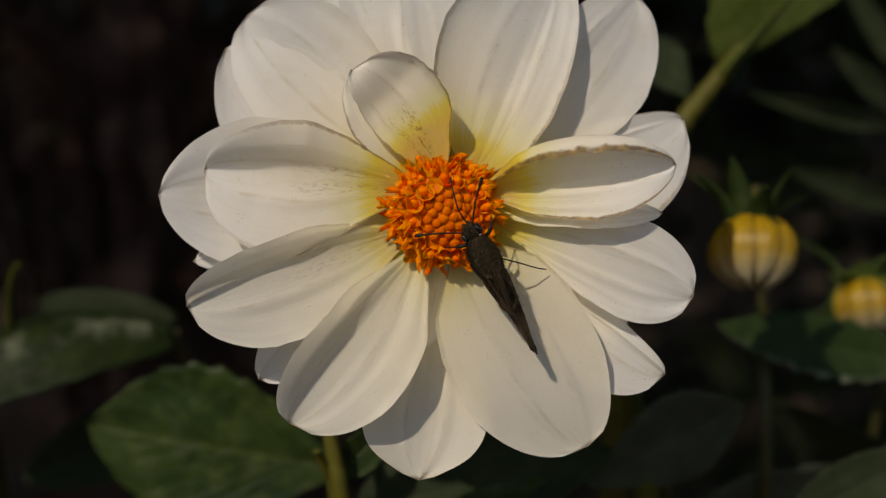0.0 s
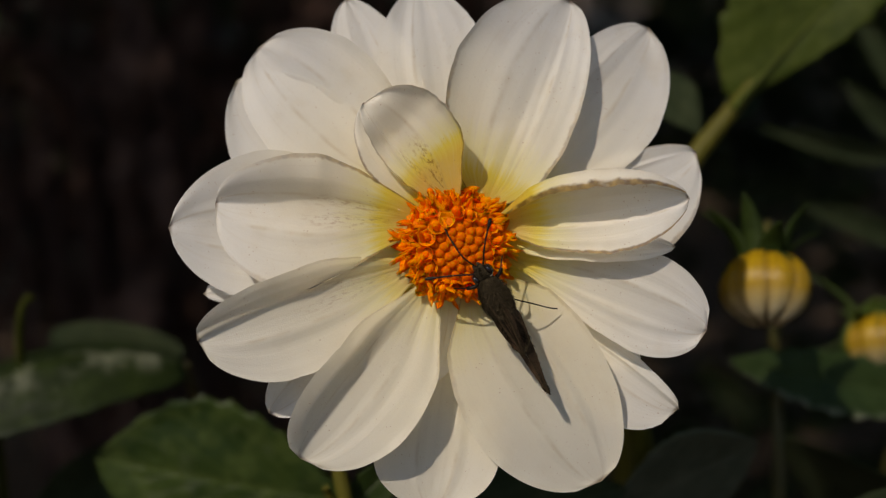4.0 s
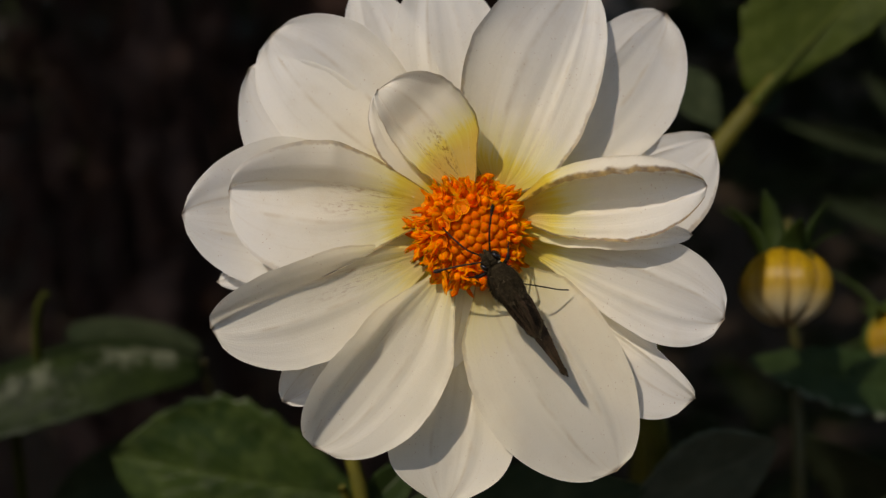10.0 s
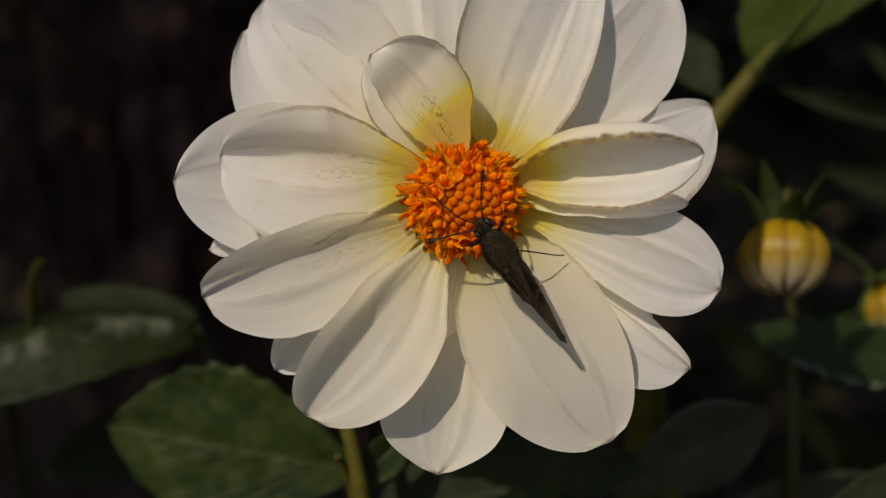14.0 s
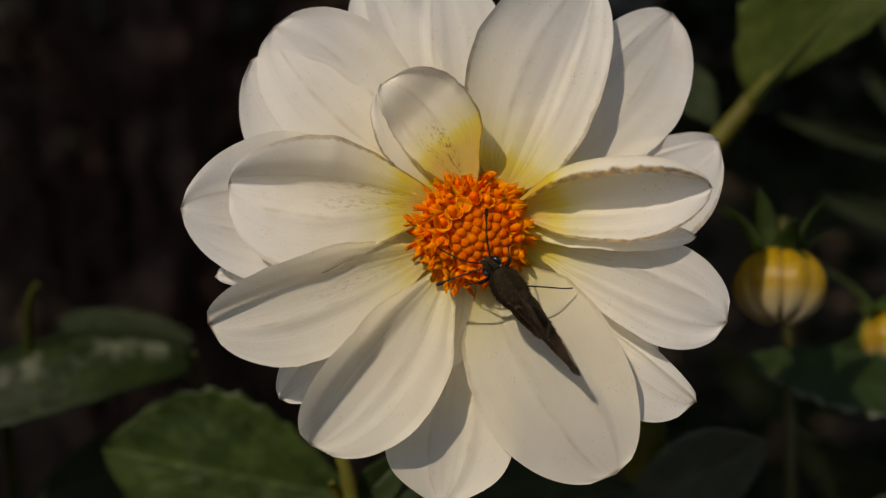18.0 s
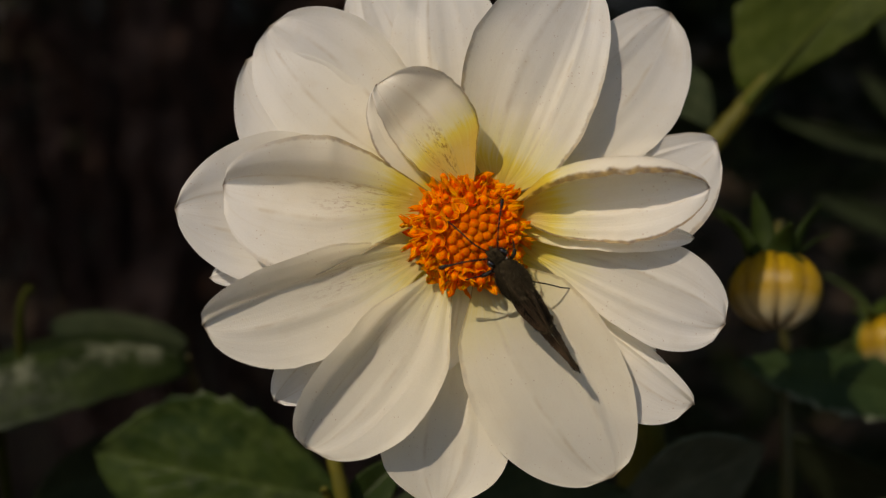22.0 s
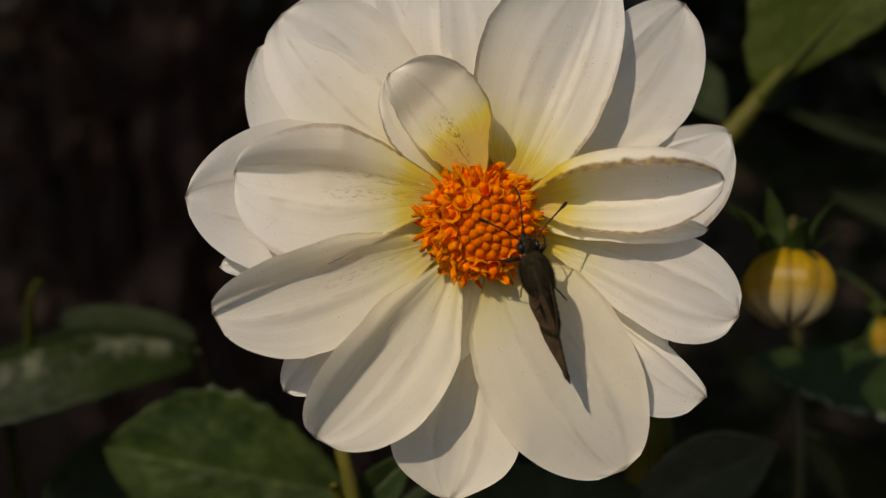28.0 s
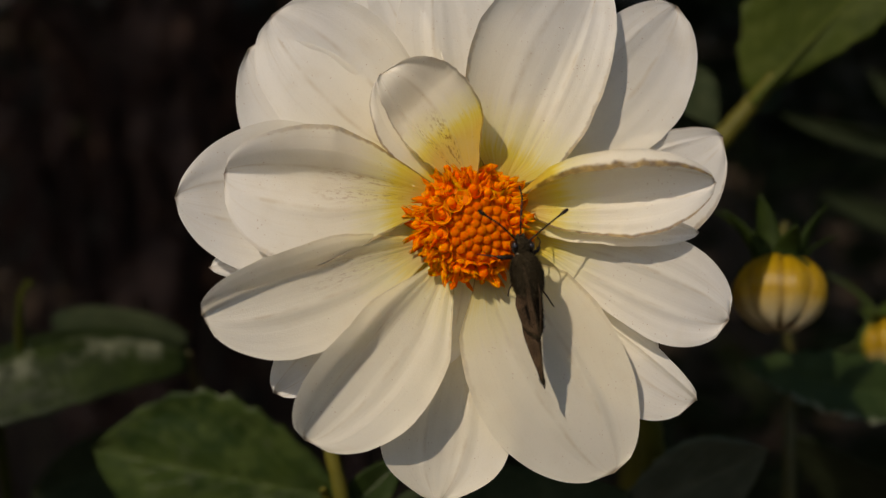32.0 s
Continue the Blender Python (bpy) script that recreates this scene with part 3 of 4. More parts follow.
    petal((6.0, 8.2, -2.0), (18.1, 38.8, -8.5), 12.7, 8.1, (2, 2), (0.85, 0.35), 0.5, peak=(0.58, 0.5), late=(1.7, 1), blunt=0.48, crease=0.4, neck=0.12, brown=0.7)
    petal((-0.8, 7.9, 0.0), (-13.6, 20.9, -0.5), 3.1, 9.0, (6, 6), (0.3, 1.2), 0.0, peak=(0.56, 0.60), late=(1, 2.6), blunt=0.42, brown=0.8, yellow=1.75, stained=1.0, cream=0.15, hood=2.4, ragged=0.18, label="curled inner petal with brown-specked yellow base")


petals()


def build_heart():
    """Receptacle, closed florets in the middle, open ones round them, bracts and stem behind."""
    R = 7.8
    prof = [(R * math.cos(a), -2.0 + 3.6 * math.sin(a)) for a in [i * math.pi / 2 / 10 for i in range(11)]]
    prof = [(R * 0.8, -7.0), (R, -4.0)] + prof[:-1] + [(0.2, 1.6)]
    v, f = lathe([(r * MM, z * MM) for r, z in prof], 40)
    disc = mesh_object("disc", v, f, RECEPTACLE, dahlia, label="rust-orange domed disc floor")
    # closed floret: a five-sided rounded bead
    bead_v, bead_f = lathe([(r * MM, z * MM) for r, z in ((0.55, -1.2), (0.74, -0.4), (0.80, 0.1), (0.73, 0.5), (0.52, 0.8), (0.22, 0.94), (0.03, 0.95))], 10)
    bead = bpy.data.meshes.new("floret_bud")
    bead.from_pydata([tuple(q) for q in bead_v], [], bead_f)
    bead.polygons.foreach_set("use_smooth", [True] * len(bead.polygons))
    bead.materials.append(FLORET_BUD)

    def open_mesh(k):
        """A flared cup with a thin lobed rim and a smooth rounded anther column standing in it."""
        rnd = random.Random(k)
        verts, faces, mats = [], [], []
        sides = 15
        lean = rnd.uniform(0.15, 0.55)
        flare = rnd.uniform(1.05, 1.25)
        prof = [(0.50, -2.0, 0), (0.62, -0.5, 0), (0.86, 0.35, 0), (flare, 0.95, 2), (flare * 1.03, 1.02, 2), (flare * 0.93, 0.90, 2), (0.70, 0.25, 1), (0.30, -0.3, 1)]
        for i, (r, z, mt) in enumerate(prof):
            top = max(0.0, (z - 0.2)) / 0.8
            for q in range(sides):
                a = 2 * math.pi * q / sides
                lobe = math.cos(2.5 * a) ** 2
                rr = r * (1 + 0.10 * top * (lobe - 0.5) + 0.05 * top * noise.noise(Vector((q * 1.3, k, i > 3))))
                zz = z + top * (0.45 * lobe - 0.25) + 0.12 * top * noise.noise(Vector((q * 0.9, k, 4.0)))
                verts.append(Vector((rr * math.cos(a) + lean * max(0, zz) * 0.35, rr * math.sin(a), zz)))
        for i in range(len(prof) - 1):
            for q in range(sides):
                w = (q + 1) % sides
                faces.append((i * sides + q, i * sides + w, (i + 1) * sides + w, (i + 1) * sides + q))
                mats.append(prof[i][2])
        start = len(verts)
        top = (0.2, 0.5, 0.75, 1.0, 1.25, 0.4, -0.2)[k % 7]
        fat = (0.50, 0.56, 0.62, 0.64, 0.54, 0.58, 0.46)[k % 7]
        col, cf = tube([(0.1, 0, -0.4), (0.25 + lean * 0.15, 0, top * 0.5 - 0.1), (0.35 + lean * 0.4, 0, top), (0.38 + lean * 0.5, 0, top + 0.30), (0.4 + lean * 0.56, 0, top + 0.52), (0.4 + lean * 0.58, 0, top + 0.64), (0.4 + lean * 0.58, 0, top + 0.67)],
                       [0.38, fat * 0.86, fat, fat * 0.92, fat * 0.66, fat * 0.3, 0.02], 12)
        verts += col
        faces += [tuple(start + q for q in fc) for fc in cf]
        mats += [0] * len(cf)
        me = bpy.data.meshes.new("open_floret")
        me.from_pydata([tuple(q * MM) for q in verts], [], faces)
        me.polygons.foreach_set("use_smooth", [True] * len(me.polygons))
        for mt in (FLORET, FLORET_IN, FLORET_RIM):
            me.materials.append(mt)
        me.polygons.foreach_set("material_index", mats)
        return me

    def strand_mesh(k):
        """A spent floret: a withered, folded and twisted strap that splits into pointed lobes."""
        rnd = random.Random(40 + k)
        ln, wide = rnd.uniform(2.6, 4.4), rnd.uniform(0.40, 0.70)
        side, twist, cup = rnd.uniform(-0.9, 0.9), rnd.uniform(-1.6, 1.6), rnd.uniform(0.3, 1.1)
        hang = rnd.uniform(0.2, 1.1)
        lobe = rnd.choice((1.5, 2.5, 0.5))

        def fn(u, v):
            a = twist * u + 0.3 * math.sin(u * 7 + k)
            w = wide * (0.55 + 0.75 * math.sin(math.pi * (0.1 + 0.75 * u))) * (1 - 0.55 * u ** 4)
            x, z = v * w, cup * w * v * v + 0.10 * noise.noise(Vector((u * 4, v * 2, k)))
            end = 1 - 0.28 * (0.5 + 0.5 * math.cos(2 * math.pi * lobe * v)) * u ** 3
            c = Vector((hang * u * u * 1.6 - 0.2, side * u * u, -1.0 + (ln + 1.0) * u * end - hang * 0.7 * u * u))
            return (c + Vector((z * math.cos(a), x * math.cos(a) + z * math.sin(a), x * math.sin(a) * 0.7))) * MM

        v, f, uv = grid(12, 6, fn)
        v, f, uv = thicken(v, f, uv, 12, 6, 0.09 * MM)
        me = bpy.data.meshes.new("spent_floret")
        me.from_pydata([tuple(p) for p in v], [], f)
        me.polygons.foreach_set("use_smooth", [True] * len(me.polygons))
        me.materials.append(FLORET_RIM if k % 3 == 0 else FLORET)
        return me

    opens = [open_mesh(k) for k in range(7)]
    strands = [strand_mesh(k) for k in range(12)]
    rnd = random.Random(5)
    off = Vector((1.1, -1.0))

    def seat(r, a, sink):
        """Place and outward turn on the dome."""
        x, y = r * math.cos(a), r * math.sin(a)
        z = -2.0 + 3.6 * math.sqrt(max(0.0, 1 - (min(r, R) / R) ** 2))
        turn = Matrix.Rotation(a, 4, "Z") @ Matrix.Rotation(r / R * 0.80, 4, "Y")
        return Vector((x, y)), Matrix.Translation(Vector((x, y, z - sink)) * MM) @ turn

    def set_floret(name, mesh, m):
        ob = new(name, mesh)
        ob.parent = dahlia
        ob.matrix_basis = m

    # closed beads in the sunken middle
    n = 150
    for i in range(n):
        q, m = seat(8.9 * math.sqrt((i + 0.5) / n), i * 2.39996, 0.36)
        if (q - off).length < 4.35:
            set_floret("floret_bud", bead, m @ Matrix.Scale(0.97 + 0.09 * rnd.random(), 4))
    # a ring of wide open cups, then smaller ones out to the rim
    for i in range(18):
        a = 2 * math.pi * (i + rnd.uniform(-0.22, 0.22)) / 18
        p = off + (4.8 + rnd.uniform(-0.25, 0.45)) * Vector((math.cos(a), math.sin(a)))
        if p.length < 7.3:
            q, m = seat(p.length, math.atan2(p.y, p.x), 0.25)
            m = m @ Matrix.Rotation(rnd.uniform(-0.3, 0.3), 4, "X") @ Matrix.Rotation(rnd.uniform(-0.15, 0.35), 4, "Y") @ Matrix.Rotation(rnd.uniform(-0.8, 0.8), 4, "Z")
            set_floret("open_floret", opens[rnd.randrange(7)], m @ Matrix.Scale(rnd.uniform(0.92, 1.15), 4))
    n = 70
    for i in range(n):
        r = 7.8 * math.sqrt((i + 0.5) / n)
        q, m = seat(r, i * 2.39996 + 0.7, 0.5)
        if (q - off).length > 6.0:
            m = m @ Matrix.Rotation(rnd.uniform(-0.4, 0.4), 4, "X") @ Matrix.Rotation(rnd.uniform(-0.2, 0.5), 4, "Y") @ Matrix.Rotation(rnd.uniform(-0.9, 0.9), 4, "Z")
            set_floret("open_floret", opens[rnd.randrange(7)], m @ Matrix.Scale(rnd.uniform(0.70, 0.98), 4))
    for i in range(180):
        r = rnd.uniform(4.6, 8.3)
        q, m = seat(r, i * 2 * math.pi / 60 + rnd.uniform(-0.06, 0.06), 0.35)
        if (q - off).length > 5.1:
            m = m @ Matrix.Rotation(rnd.uniform(-0.7, 0.7), 4, "X") @ Matrix.Rotation(rnd.uniform(-0.5, 0.5), 4, "Y") @ Matrix.Rotation(rnd.uniform(-0.9, 0.9), 4, "Z")
            set_floret("spent_floret", strands[rnd.randrange(12)], m @ Matrix.Scale(rnd.uniform(0.65, 1.0), 4))
    # green bracts behind
    for k in range(8):
        a = 2 * math.pi * k / 8 + 0.2
        def fn(u, v):
            w = 3.6 * math.sin(math.pi * (0.15 + 0.85 * u) ** 1.1) ** 0.7
            r = 4 + 11 * u
            return Vector((r * math.cos(a) - v * w * math.sin(a), r * math.sin(a) + v * w * math.cos(a), -11 + 3.0 * u - 5 * u * u)) * MM
        v, f, uv = grid(8, 4, fn)
        v, f, uv = thicken(v, f, uv, 8, 4, 0.4 * MM)
        mesh_object("bract", v, f, SEPAL, dahlia, uv)
    v, f = lathe([(r * MM, z * MM) for r, z in ((1.8, -15), (3.5, -13), (6.5, -10.5), (7.5, -8), (7.0, -6))], 20)
    mesh_object("calyx", v, f, SEPAL, dahlia)
    down = MAIN.inverted()
    foot = down @ Vector((0.05, 0.22, -0.03)) / MM
    stalk("stem", [(0, 0, -13), (3, -6, -30), (34.7, -30.5, -55.0), (40.8, -48.3, -65.0), (48.9, -89.1, -80.0), tuple(foot)], 2.0, 3.2, STEM, dahlia, "brown-green flower stem")


build_heart()


# ---- leaves, stems and buds behind it ----
def leaf(base, tip, width, material, parent, roll=0.0, fold=0.25, arch=0.0, ratio=1.0, droop=0.0, teeth=14, tooth=0.06, peak=0.42, peak2=0, blunt=0.8, label="", wave=0.6, facing=(0, 0, 1)):
    """A toothed ovate leaf in millimetres from base to tip; roll turns it about its length (degrees), arch bows the
    midrib outwards, ratio is the width of its first half to its second, peak and peak2 where the halves are widest."""
    b, t = Vector(base), Vector(tip)
    d = t - b
    length = d.length
    x = d.normalized()
    side = Vector(facing).cross(x).normalized()
    up = x.cross(side)
    q = Matrix.Rotation(radians(roll), 3, x)
    side, up = q @ side, q @ up
    pw = math.log(0.5) / math.log(peak)
    pw2 = math.log(0.5) / math.log(peak2 or peak)
    seed = b.x * 0.37 + t.y * 0.11

    def fn(u, v):
        w = width / 2 * max(0.0, math.sin(math.pi * (0.03 + 0.97 * u) ** (pw2 if v > 0 else pw))) ** blunt
        saw = 1 - tooth * (1 - ((u * teeth) % 1.0)) * abs(v) ** 6
        w *= saw * (ratio if v > 0 else 1)
        o = x * length * u + side * v * w + up * (fold * abs(v) * w)
        o += up * (4 * arch * u * (1 - u) - droop * u * u + wave * noise.noise(Vector((u * 3 + seed, v * 1.5, seed))) * (0.3 + abs(v)))
        o += up * (0.25 * math.cos((u * 8 - abs(v) * 3) * 2 * math.pi) * abs(v) * (1 - abs(v)))
        return (b + o) * MM

    nu = teeth * 4
    v, f, uv = grid(nu, 14, fn)
    v, f, uv = thicken(v, f, uv, nu, 14, 0.3 * MM)
    return mesh_object("leaf", v, f, material, parent, uv, label=label)


def shoot(label, category="plant", group="dahlia shoots"):
    return empty_thing("dahlia_shoot", MAIN, label, category, group)


def footing(x, y):
    """A point just under the soil, in the flower's frame."""
    return tuple(MAIN.inverted() @ Vector((x, y, -0.03)) / MM)


def build_shoots():
    s = shoot("tall green dahlia shoot with pale olive leaf")
    stalk("stem", [(68.0, 40.5, -84.0), (65.6, 37.0, -84.0), (60.2, 30.2, -85.0), (54.4, 22.5, -86.0), (46.0, 8.0, -88.0), (41.0, -12.0, -92.0), (42.3, -49.7, -102.0), footing(0.09, 0.26)], 1.4, 4.0, STEM, s)
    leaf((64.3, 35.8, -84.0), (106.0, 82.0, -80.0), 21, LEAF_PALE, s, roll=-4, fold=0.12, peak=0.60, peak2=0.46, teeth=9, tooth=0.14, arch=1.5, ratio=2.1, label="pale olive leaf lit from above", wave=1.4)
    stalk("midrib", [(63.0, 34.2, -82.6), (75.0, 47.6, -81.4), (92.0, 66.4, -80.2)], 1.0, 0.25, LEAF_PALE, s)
    leaf((57.5, 29.0, -88.0), (47.0, 44.5, -92.0), 12, LEAF_SHADED, s, roll=10, fold=0.1, peak=0.6)
    leaf((63.2, 33.0, -88.0), (73.5, 41.2, -96.0), 7.5, LEAF_SHADED, s, roll=-10)

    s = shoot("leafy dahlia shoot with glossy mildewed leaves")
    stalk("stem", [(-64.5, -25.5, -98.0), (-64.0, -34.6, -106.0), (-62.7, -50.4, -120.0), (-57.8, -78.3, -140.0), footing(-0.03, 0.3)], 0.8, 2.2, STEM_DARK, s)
    leaf((-64.8, -25.0, -98.0), (-134.0, -48.0, -86.0), 34, LEAF_MILDEW_SHINE, s, fold=-0.34, arch=12.5, peak=0.5, blunt=0.5, facing=(0.05, 0.86, 0.50), teeth=9, label="mildew-spotted leaf with painted highlight along its folded rib", wave=1.4)
    leaf((-68.0, -24.9, -110.0), (-103.0, -19.5, -112.0), 13, LEAF_SHADED, s, fold=0.1, peak=0.45, blunt=0.5, teeth=8)
    leaf((-70.0, -48.0, -118.0), (-112.0, -68.0, -124.0), 20, LEAF_SHADED, s, roll=10, droop=2, peak=0.5, facing=(0.3, -0.2, 0.9))

    s = shoot("dahlia shoot with broad toothed green leaf")
    stalk("stem", [(-23.8, -43.5, -40.0), (-21.1, -51.0, -45.0), (-19.8, -69.1, -55.0), footing(-0.02, 0.16)], 0.7, 2.2, STEM, s)
    leaf((-22.9, -54.1, -76.0), (-77.6, -44.0, -74.0), 38, LEAF, s, roll=-4, fold=0.10, teeth=9, tooth=0.10, peak=0.58, label="broad green leaf with toothed margin", wave=2.2)

    s = shoot("young curved green shoot tip")
    stalk("stem", [(-97.0, -9.8, -86.0), (-98.0, -9.3, -86.0), (-99.4, -12.4, -86.0), (-100.6, -18.4, -88.0), (-102.0, -28.0, -92.0), (-110.0, -46.0, -100.0), footing(-0.2, 0.25)], 0.62, 1.3, STEM_YOUNG, s)

    s = shoot("thin green dahlia stem under the bloom")
    stalk("stem", [(-23.8, -31.9, -40.0), (-20.8, -42.5, -40.0), (-19.1, -53.5, -42.0), footing(0.0, 0.14)], 1.2, 2.0, STEM, s)
    leaf((-19.9, -48.6, -44.0), (-9.2, -38.1, -46.0), 8, LEAF, s, roll=15)

    s = shoot("low dark dahlia shoot with broad leaves")
    stalk("stem", [(-11.0, -50.8, -60.0), (-12.3, -59.4, -62.0), footing(0.02, 0.18)], 1.2, 2.2, STEM_DARK, s)
    leaf((-16.4, -57.5, -54.0), (34.5, -46.2, -54.0), 22, LEAF_SHADED, s, roll=-20, teeth=10)
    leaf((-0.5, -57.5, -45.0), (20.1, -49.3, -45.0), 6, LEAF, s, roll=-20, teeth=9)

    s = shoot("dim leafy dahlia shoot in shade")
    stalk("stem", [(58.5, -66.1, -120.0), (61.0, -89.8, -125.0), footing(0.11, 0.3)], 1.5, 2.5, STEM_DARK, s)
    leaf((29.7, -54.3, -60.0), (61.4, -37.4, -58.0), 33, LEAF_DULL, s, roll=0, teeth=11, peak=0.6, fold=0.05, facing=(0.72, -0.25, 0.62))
    leaf((124.9, -72.8, -130.0), (87.9, -46.5, -130.0), 38, LEAF_SHADED, s, roll=0, fold=0.05, facing=(-0.6, -0.85, 0.5))
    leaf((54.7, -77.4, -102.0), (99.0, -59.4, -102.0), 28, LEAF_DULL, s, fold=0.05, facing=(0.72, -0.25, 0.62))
    leaf((69.9, -60.6, -55.0), (102.9, -47.1, -65.0), 13, LEAF_SHADED, s, roll=0, teeth=9, facing=(0.6, 0.4, 0.7), label="olive leaf edge catching the sun")

    s = shoot("slender dahlia shoot with long dim leaves")
    stalk("stem", [(147.0, 70.0, -180.0), (146.0, 38.0, -182.0), (150.0, 2.0, -190.0), (156.0, -45.0, -200.0), footing(0.26, 0.36)], 1.2, 2.5, STEM_DARK, s)
    leaf((146.0, 34.0, -182.0), (96.0, 44.0, -176.0), 8, LEAF_SHADED, s, roll=-35, teeth=7, tooth=0.22, fold=0.3, arch=3)
    leaf((146.0, 38.0, -182.0), (122.0, 58.0, -176.0), 8, LEAF_SHADED, s, roll=-15, teeth=7, tooth=0.25)
    leaf((147.0, 52.0, -182.0), (128.0, 80.0, -180.0), 9, LEAF_SHADED, s, roll=-15, teeth=8, tooth=0.2)
    leaf((149.0, 8.0, -188.0), (112.0, 20.0, -184.0), 10, LEAF_SHADED, s, roll=-20, teeth=7, tooth=0.2)
    leaf((148.0, 20.0, -186.0), (172.0, 42.0, -180.0), 11, LEAF_SHADED, s, roll=10, teeth=7, tooth=0.2)


def build_bud(center, radius, height, axis, stem_points, sepals, cover, green, label):
    """A nodding bud: overlapping striped petals under a crown of green sepals, on its stem. In millimetres."""
    c = Vector(center)
    th = empty_thing("dahlia_bud", MAIN, label, "flower bud", "dahlia buds")
    ax = Vector(axis).normalized()
    ref = Vector((0, 0, 1))
    a = ref.cross(ax).normalized()
    b = ax.cross(a)
    def place(r, w, h):
        return c + ax * h + r * (math.cos(w) * a + math.sin(w) * b)
    v, f = lathe([(0.3, -0.95), (0.6, -0.75), (0.88, -0.2), (0.9, 0.2), (0.62, 0.75), (0.3, 0.95)], 16)
    verts = [(c + ax * (p.z * height) + (a * p.x + b * p.y) * radius) * MM for p in v]
    mesh_object("core", verts, f, BUD_CORE, th)
    n = 9
    for k in range(n):
        w0 = 2 * math.pi * k / n + 0.25
        lift = 1.0 + 0.05 * (k % 2)
        def fn(u, v):
            ang = math.pi * (0.20 + 0.76 * u)
            r = radius * math.sin(ang) * lift * (1.02 - 0.05 * v * v)
            w = w0 + v * (math.pi / n) * 1.2 * (1 - 1.45 * max(0, u - 0.55) ** 1.2)
            r += 0.04 * radius * (1 - abs(v)) + 0.03 * radius * v
            return place(r, w, height * math.cos(ang) * lift) * MM
        v, f, uv = grid(14, 8, fn)
        mesh_object("petal", v, f, BUD, th, uv)
    for k, (w0, ln, out, wd) in enumerate(sepals):
        def fn(u, v):
            r = radius * 0.55 + out * u * u
            wide = 1.35 * wd * math.sin(math.pi * (0.2 + 0.8 * u) ** 0.9) ** 0.8
            p = place(r, w0, height * 0.75 + ln * u)
            t = -math.sin(w0) * a + math.cos(w0) * b
            n0 = math.cos(w0) * a + math.sin(w0) * b
            return (p + t * v * wide - n0 * 0.25 * wide * v * v) * MM
        v, f, uv = grid(10, 4, fn)
        v, f, uv = thicken(v, f, uv, 10, 4, 0.35 * MM)
        mesh_object("sepal", v, f, green, th, uv)
    for k in range(6):
        w0 = 2 * math.pi * k / 6
        hang = cover * (0.9, 1.0, 0.76, 0.9, 0.8, 0.95)[k]
        def fn(u, v):
            ang = math.pi * (0.1 + (hang - 0.1) * u)
            return place(radius * 1.07 * math.sin(ang), w0 + v * 0.44 * (1 - u) ** 0.55, height * 1.05 * math.cos(ang)) * MM
        v, f, uv = grid(8, 4, fn)
        v, f, uv = thicken(v, f, uv, 8, 4, 0.3 * MM)
        mesh_object("inner_sepal", v, f, green, th, uv)
    stalk("stem", [tuple(c + ax * height * 0.8), *stem_points], 0.9, 1.5, STEM_DARK, th)
    return th


def build_buds():
    build_bud((61.2, -6.2, -52.0), 8.3, 7.3, (0.05, 0.93, -0.30), [(64.9, 6.9, -62.0), (71.1, 2.2, -80.0), (75.3, -21.4, -92.0), (76.7, -65.0, -96.0), footing(0.13, 0.24)],
              [(0.2, 10, 7, 1.5), (0.9, 12, 4, 1.7), (1.6, 5, 6, 1.9), (2.5, 11, 5, 1.6), (3.3, 8, 8, 1.5), (4.2, 12, 6, 1.7), (5.0, 10, 4, 1.6), (5.7, 13, 8, 1.5)], 0.44, SEPAL,
              "half-ripe yellow dahlia bud with brown-striped petals")
    build_bud((104.2, -19.6, -104.0), 8.2, 7.2, (-0.05, 0.9, -0.25), [(109.0, -9.8, -116.0), (116.7, -16.9, -126.0), (117.4, -42.8, -126.0), footing(0.17, 0.27)],
              [(0.1, 12, 10, 0.8), (6.1, -6.5, 9.5, 2.3), (0.8, 1, 9, 1.8), (1.3, 4, 4, 3.0), (2.0, 5, 5, 2.6), (2.9, 2, 11, 2.4), (3.9, 7, 11, 2.4), (5.0, 6, 8, 2.6)], 0.72, SEPAL_LIT,
              "yellow dahlia bud under spread green sepals")
    s = shoot("dahlia shoot with dusty blue-green leaf")
    stalk("stem", [(112.6, -34.4, -97.0), (116.6, -43.3, -104.0), footing(0.15, 0.26)], 1.0, 2.2, STEM, s)
    leaf((116.6, -33.8, -98.0), (61.5, -22.7, -80.0), 16.5, LEAF_GLOSS, s, roll=0, facing=(0.25, 0.1, 0.9), fold=0.12, teeth=9, tooth=0.2, peak=0.5, label="dark leaf with mildew on its toothed rim")


build_shoots()
build_buds()


# ---- the skipper ----
skipper = empty_thing("skipper_butterfly", MAIN, "small dark brown skipper with folded wings", "butterfly")


def ellipsoid(name, c, r, material, parent, label="", rot=None, n=14, rough=0.0):
    verts, faces = lathe([(math.sin(a), -math.cos(a)) for a in [0.05 + (math.pi - 0.1) * i / (n - 1) for i in range(n)]], 18)
    out = []
    for p in verts:
        q = Vector((p.z * r[0], p.x * r[1], p.y * r[2]))
        q *= 1 + rough * noise.noise(q * 2.3)
        if rot:
            q = rot @ q
        out.append((q + Vector(c)) * MM)
    return mesh_object(name, out, faces, material, parent, label=label)


